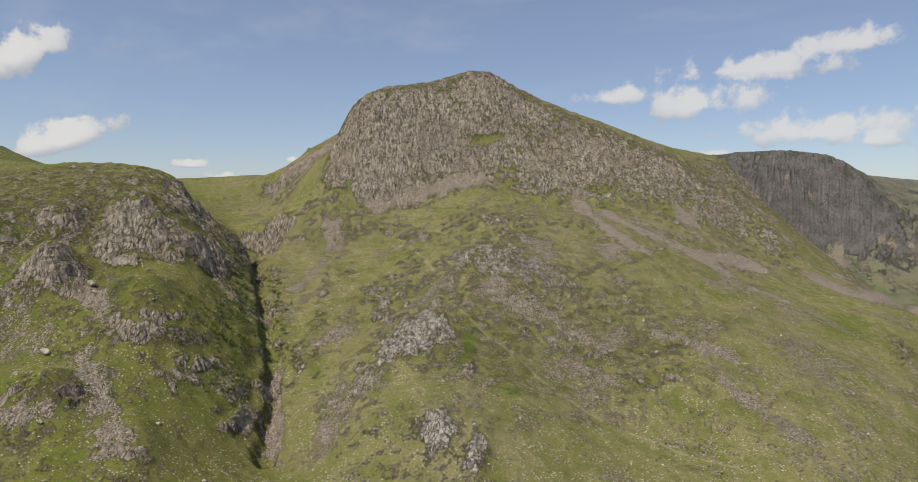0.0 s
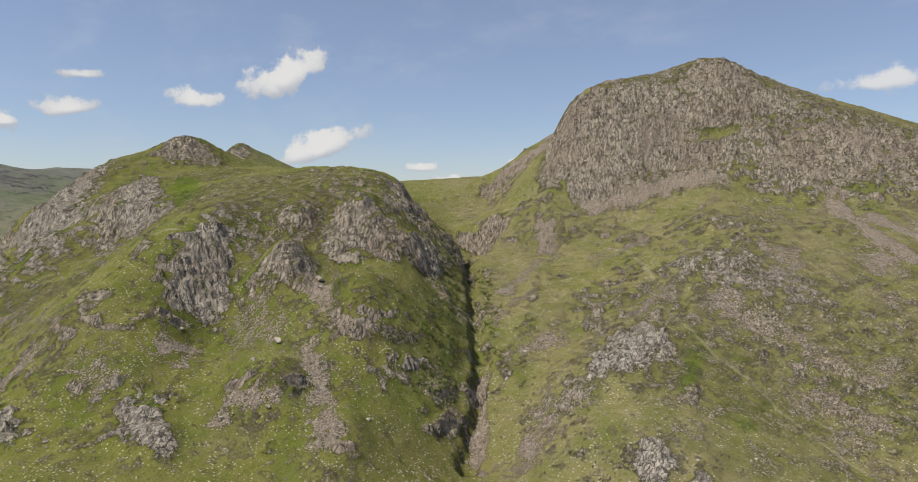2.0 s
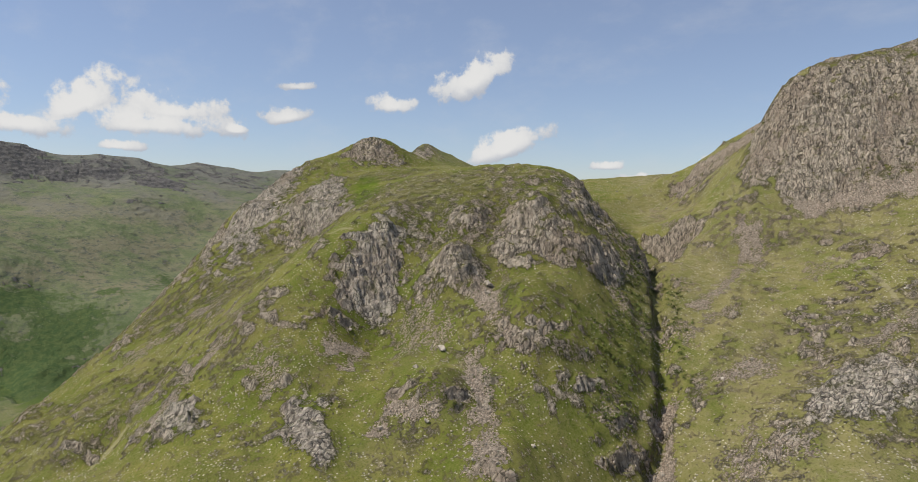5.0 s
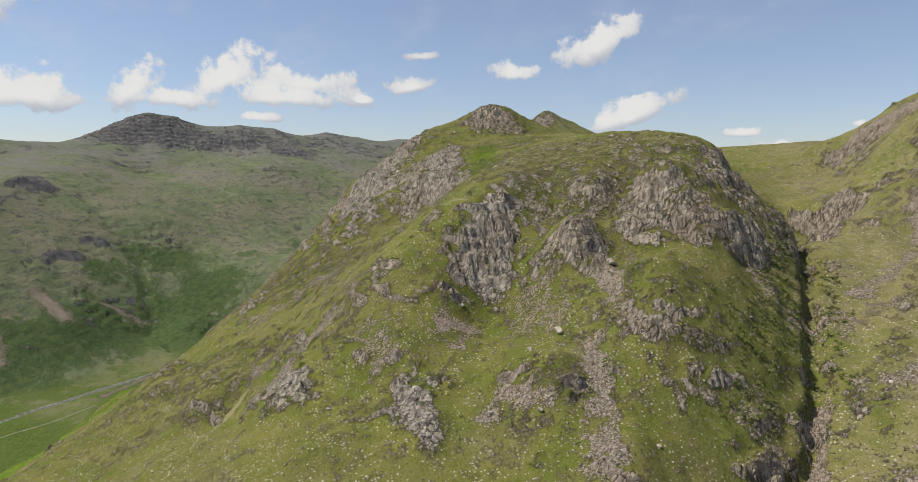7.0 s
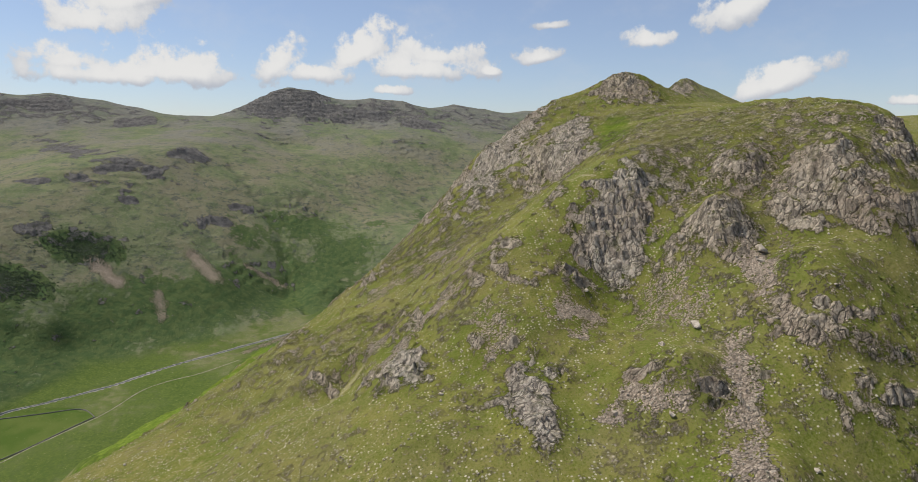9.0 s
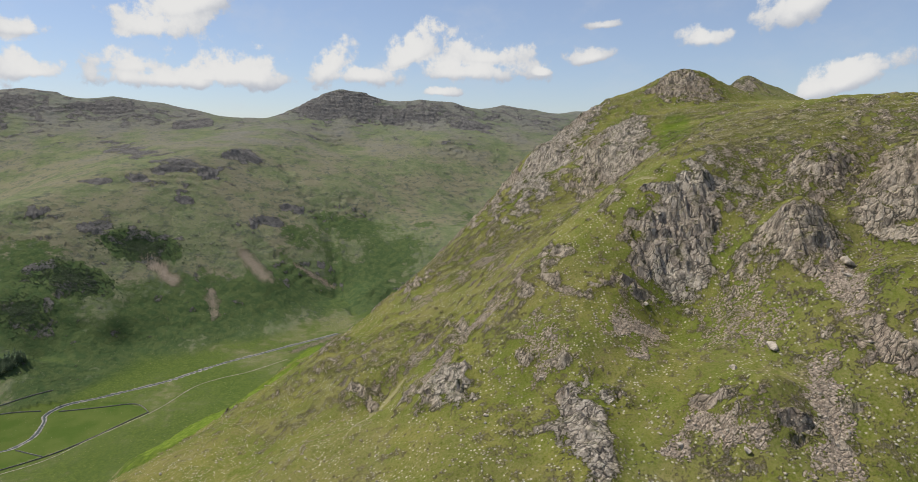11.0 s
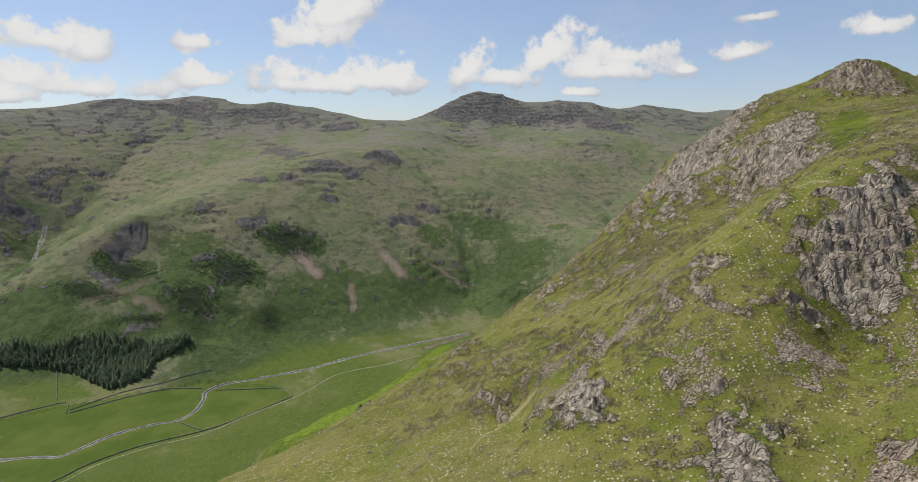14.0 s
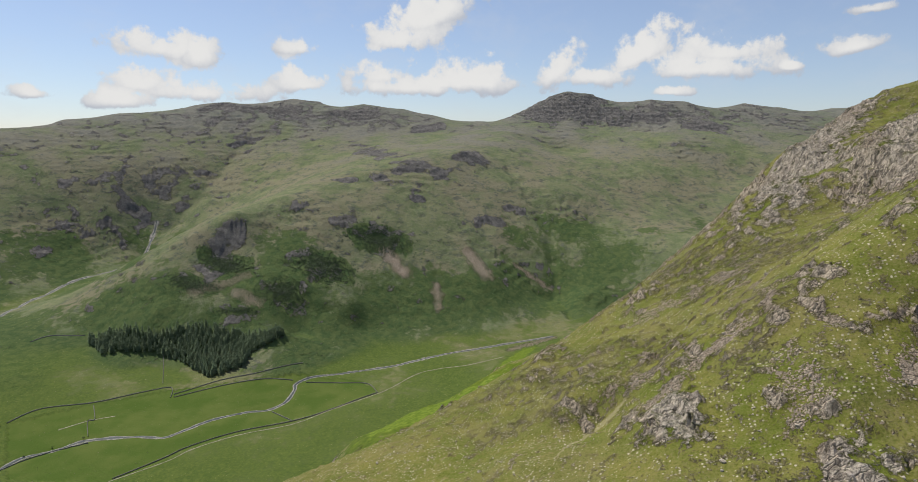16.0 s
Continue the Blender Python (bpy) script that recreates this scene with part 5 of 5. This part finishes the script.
def conifer(seed, tall):
    """Meshes of a spruce: its trunk, and a shaggy crown of drooping sprays."""
    rng = random.Random(seed)
    lean = rng.uniform(-0.3, 0.3)
    tv, tf = tube([(lean * h, 0, h * tall) for h in (0, 0.25, 0.6, 0.97)], [0.34, 0.26, 0.14, 0.03], 6)
    verts, faces = [], []
    for k in range(190):
        u = 1 - rng.random() ** 0.62
        reach = tall * 0.22 * (1 - u) ** 0.75 * min(1.0, 0.6 + 2.5 * u) + 0.15
        a, r = rng.uniform(0, 6.283), reach * rng.uniform(0.5, 1.12)
        c = Vector((r * math.cos(a), r * math.sin(a), tall * (0.10 + 0.88 * u)))
        out = Vector((math.cos(a), math.sin(a), rng.uniform(-0.5, 0.25))) * rng.uniform(0.8, 1.6)
        side = Vector((-math.sin(a), math.cos(a), rng.uniform(-0.6, 0.6))) * rng.uniform(0.6, 1.2)
        verts += [tuple(c - out), tuple(c + side - out * 0.2), tuple(c + out), tuple(c - side - out * 0.2)]
        faces.append((4 * k, 4 * k + 1, 4 * k + 2, 4 * k + 3))
    return quick_mesh("trunk", tv, tf, BARK, True), quick_mesh("crown", verts, faces, NEEDLES)


def broadleaf(seed, tall):
    """Meshes of a small field tree: a forked trunk and a crown of leaf sprays in clumps."""
    rng = random.Random(seed)
    verts, faces = tube([(0, 0, 0), (0.1, 0, tall * 0.25), (0.1, 0.1, tall * 0.5)], [0.35, 0.26, 0.16], 6)
    for k in range(5):
        a = k * 1.3 + rng.random()
        v, f = tube([(0, 0, tall * 0.3), (math.cos(a) * tall * 0.15, math.sin(a) * tall * 0.15, tall * 0.5), (math.cos(a) * tall * 0.3, math.sin(a) * tall * 0.3, tall * 0.7)], [0.15, 0.1, 0.03], 5)
        faces += [tuple(i + len(verts) for i in q) for q in f]
        verts += v
    lv, lf = [], []
    for k in range(14):
        a, u = rng.uniform(0, 6.28), rng.random()
        c = Vector((math.cos(a) * tall * 0.3 * u ** 0.5, math.sin(a) * tall * 0.3 * u ** 0.5, tall * rng.uniform(0.45, 0.95)))
        for j in range(42):
            d = Vector((rng.gauss(0, 1), rng.gauss(0, 1), rng.gauss(0, 0.8)))
            q = c + d.normalized() * tall * 0.14 * rng.random() ** 0.4
            s = rng.uniform(0.22, 0.42)
            e1, e2 = Vector((rng.uniform(-1, 1), rng.uniform(-1, 1), rng.uniform(-0.6, 0.6))).normalized() * s, Vector((rng.uniform(-1, 1), rng.uniform(-1, 1), rng.uniform(-0.6, 0.6))).normalized() * s
            b = len(lv)
            lv += [tuple(q - e1), tuple(q + e2), tuple(q + e1), tuple(q - e2)]
            lf.append((b, b + 1, b + 2, b + 3))
    return quick_mesh("trunk", verts, faces, BARK, True), quick_mesh("crown", lv, lf, LEAVES)


def plant(name, meshes, x, y, size, turn, label, category, group):
    ob = new(name)
    ob.matrix_world = pose(x, y, height(x, y) - 0.2, 0, 0, turn) @ Matrix.Scale(size, 4)
    part("trunk", meshes[0], ob)
    part("crown", meshes[1], ob)
    return tagged(ob, label, category, group)


def inside(x, y, corners):
    odd = False
    for (ax, ay), (bx, by) in zip(corners, corners[1:] + corners[:1]):
        odd ^= ((ay > y) != (by > y)) and x < (bx - ax) * (y - ay) / ((by - ay) or 1e-9) + ax
    return odd


def plant_wood():
    rng = random.Random(12)
    kinds = [conifer(60 + k, 15.0 + 1.6 * k) for k in range(5)]
    xs, ys = [p[0] for p in WOOD], [p[1] for p in WOOD]
    placed = []
    for _ in range(7000):
        x, y = rng.uniform(min(xs), max(xs)), rng.uniform(min(ys), max(ys))
        if inside(x, y, WOOD) and all((x - a) ** 2 + (y - b) ** 2 > 5.2 ** 2 for a, b in placed):
            placed.append((x, y))
    placed.sort(key=lambda q: -(q[0] + 0.6 * q[1]))
    for x, y in placed[:290]:
        plant("conifer_tree", rng.choice(kinds), x, y, rng.uniform(0.55, 1.3), rng.uniform(0, 360), "dark green spruce standing in a dense plantation", "tree", "plantation trees")
    deep = [(np.array([v.co[:] for v in me.vertices]), np.array([q.vertices[:] for q in me.polygons])) for _, me in kinds]
    verts, faces, total = [], [], 0
    for x, y in placed[290:]:
        v, f = rng.choice(deep)
        verts.append(v * rng.uniform(0.55, 1.3) + np.array([x, y, height(x, y) - 0.2]))
        faces.append(f + total)
        total += len(v)
    wood = new("conifer_wood", quick_mesh("conifer_wood", np.concatenate(verts), np.concatenate(faces), NEEDLES))
    tagged(wood, "dark spruce crowns deep inside the plantation", "trees", kind="stuff")
    few = [broadleaf(80 + k, 8 + k) for k in range(3)]
    for x, y, s in ((-513, -1068, 0.7), (-470, -1090, 0.6), (-430, -1105, 0.7), (-500, -1243, 1.3), (-506, -1255, 1.2), (-790, -1010, 0.8), (-800, -1000, 0.6), (-860, -820, 0.5), (-905, -770, 0.5)):
        plant("field_tree", rng.choice(few), x, y, s, rng.uniform(0, 360), "small dark broadleaf tree beside a field wall", "tree", "field trees")


def juniper_scrub():
    """Low dark bushes over the crags of the far hillside, too many to count."""
    rng = random.Random(21)
    verts, faces, total = [], [], 0
    kinds = [pebble(rng, 1) for _ in range(5)]
    for cx, cy, a, b, turn in JUNIPER:
        c, s = math.cos(radians(turn)), math.sin(radians(turn))
        for _ in range(int(min(a * b * 0.16, 1000)) + 60):
            u, w = rng.gauss(0, 0.40) * a, rng.gauss(0, 0.40) * max(b, 12)
            x, y = cx + u * c - w * s, cy + u * s + w * c
            for _ in range(3):
                v, f = rng.choice(kinds)
                k = rng.uniform(0.9, 2.1)
                q = (x + rng.uniform(-2, 2), y + rng.uniform(-2, 2))
                verts.append(v * np.array([k, k, k * 0.9]) + np.array([*q, height(*q) + 0.5 * k]))
                faces.append(f + total)
                total += len(v)
    me = quick_mesh("juniper_scrub", np.concatenate(verts), np.concatenate(faces), LEAVES)
    tagged(new("juniper_scrub", me), "dark juniper and scrub over the far crags", "bushes", kind="stuff")


plant_wood()
juniper_scrub()


def ghyll_scrub():
    """Heather, rowan scrub and bilberry clumps on the shaded bank of the gully."""
    rng = random.Random(33)
    verts, faces, total = [], [], 0
    for line, wide, count in (([(120, 128), (150, 100), (178, 66), (200, 34), (222, 12)], 13, 520), ([(214, 62), (190, 88), (150, 130)], 8, 120)):
        pts = smooth_line(line, 2.0)
        for _ in range(count):
            q = rng.choice(pts)
            x, y = q.x + rng.gauss(0, 0.5) * wide, q.y + rng.gauss(0, 0.5) * wide
            z, size = height(x, y), rng.uniform(0.5, 1.5)
            for _ in range(16):
                d = Vector((rng.gauss(0, 1), rng.gauss(0, 1), abs(rng.gauss(0, 0.8)))) * size * 0.5
                e1 = Vector((rng.uniform(-1, 1), rng.uniform(-1, 1), rng.uniform(-0.5, 0.8))).normalized() * size * 0.35
                e2 = Vector((rng.uniform(-1, 1), rng.uniform(-1, 1), rng.uniform(-0.5, 0.8))).normalized() * size * 0.35
                c = Vector((x, y, z)) + d
                verts += [c - e1, c + e2, c + e1, c - e2]
                faces.append((total, total + 1, total + 2, total + 3))
                total += 4
    me = quick_mesh("ghyll_scrub", np.array([v[:] for v in verts]), faces, SCRUB)
    tagged(new("ghyll_scrub", me), "dark heather and scrub clinging to the ghyll banks", "bushes", kind="stuff")


ghyll_scrub()
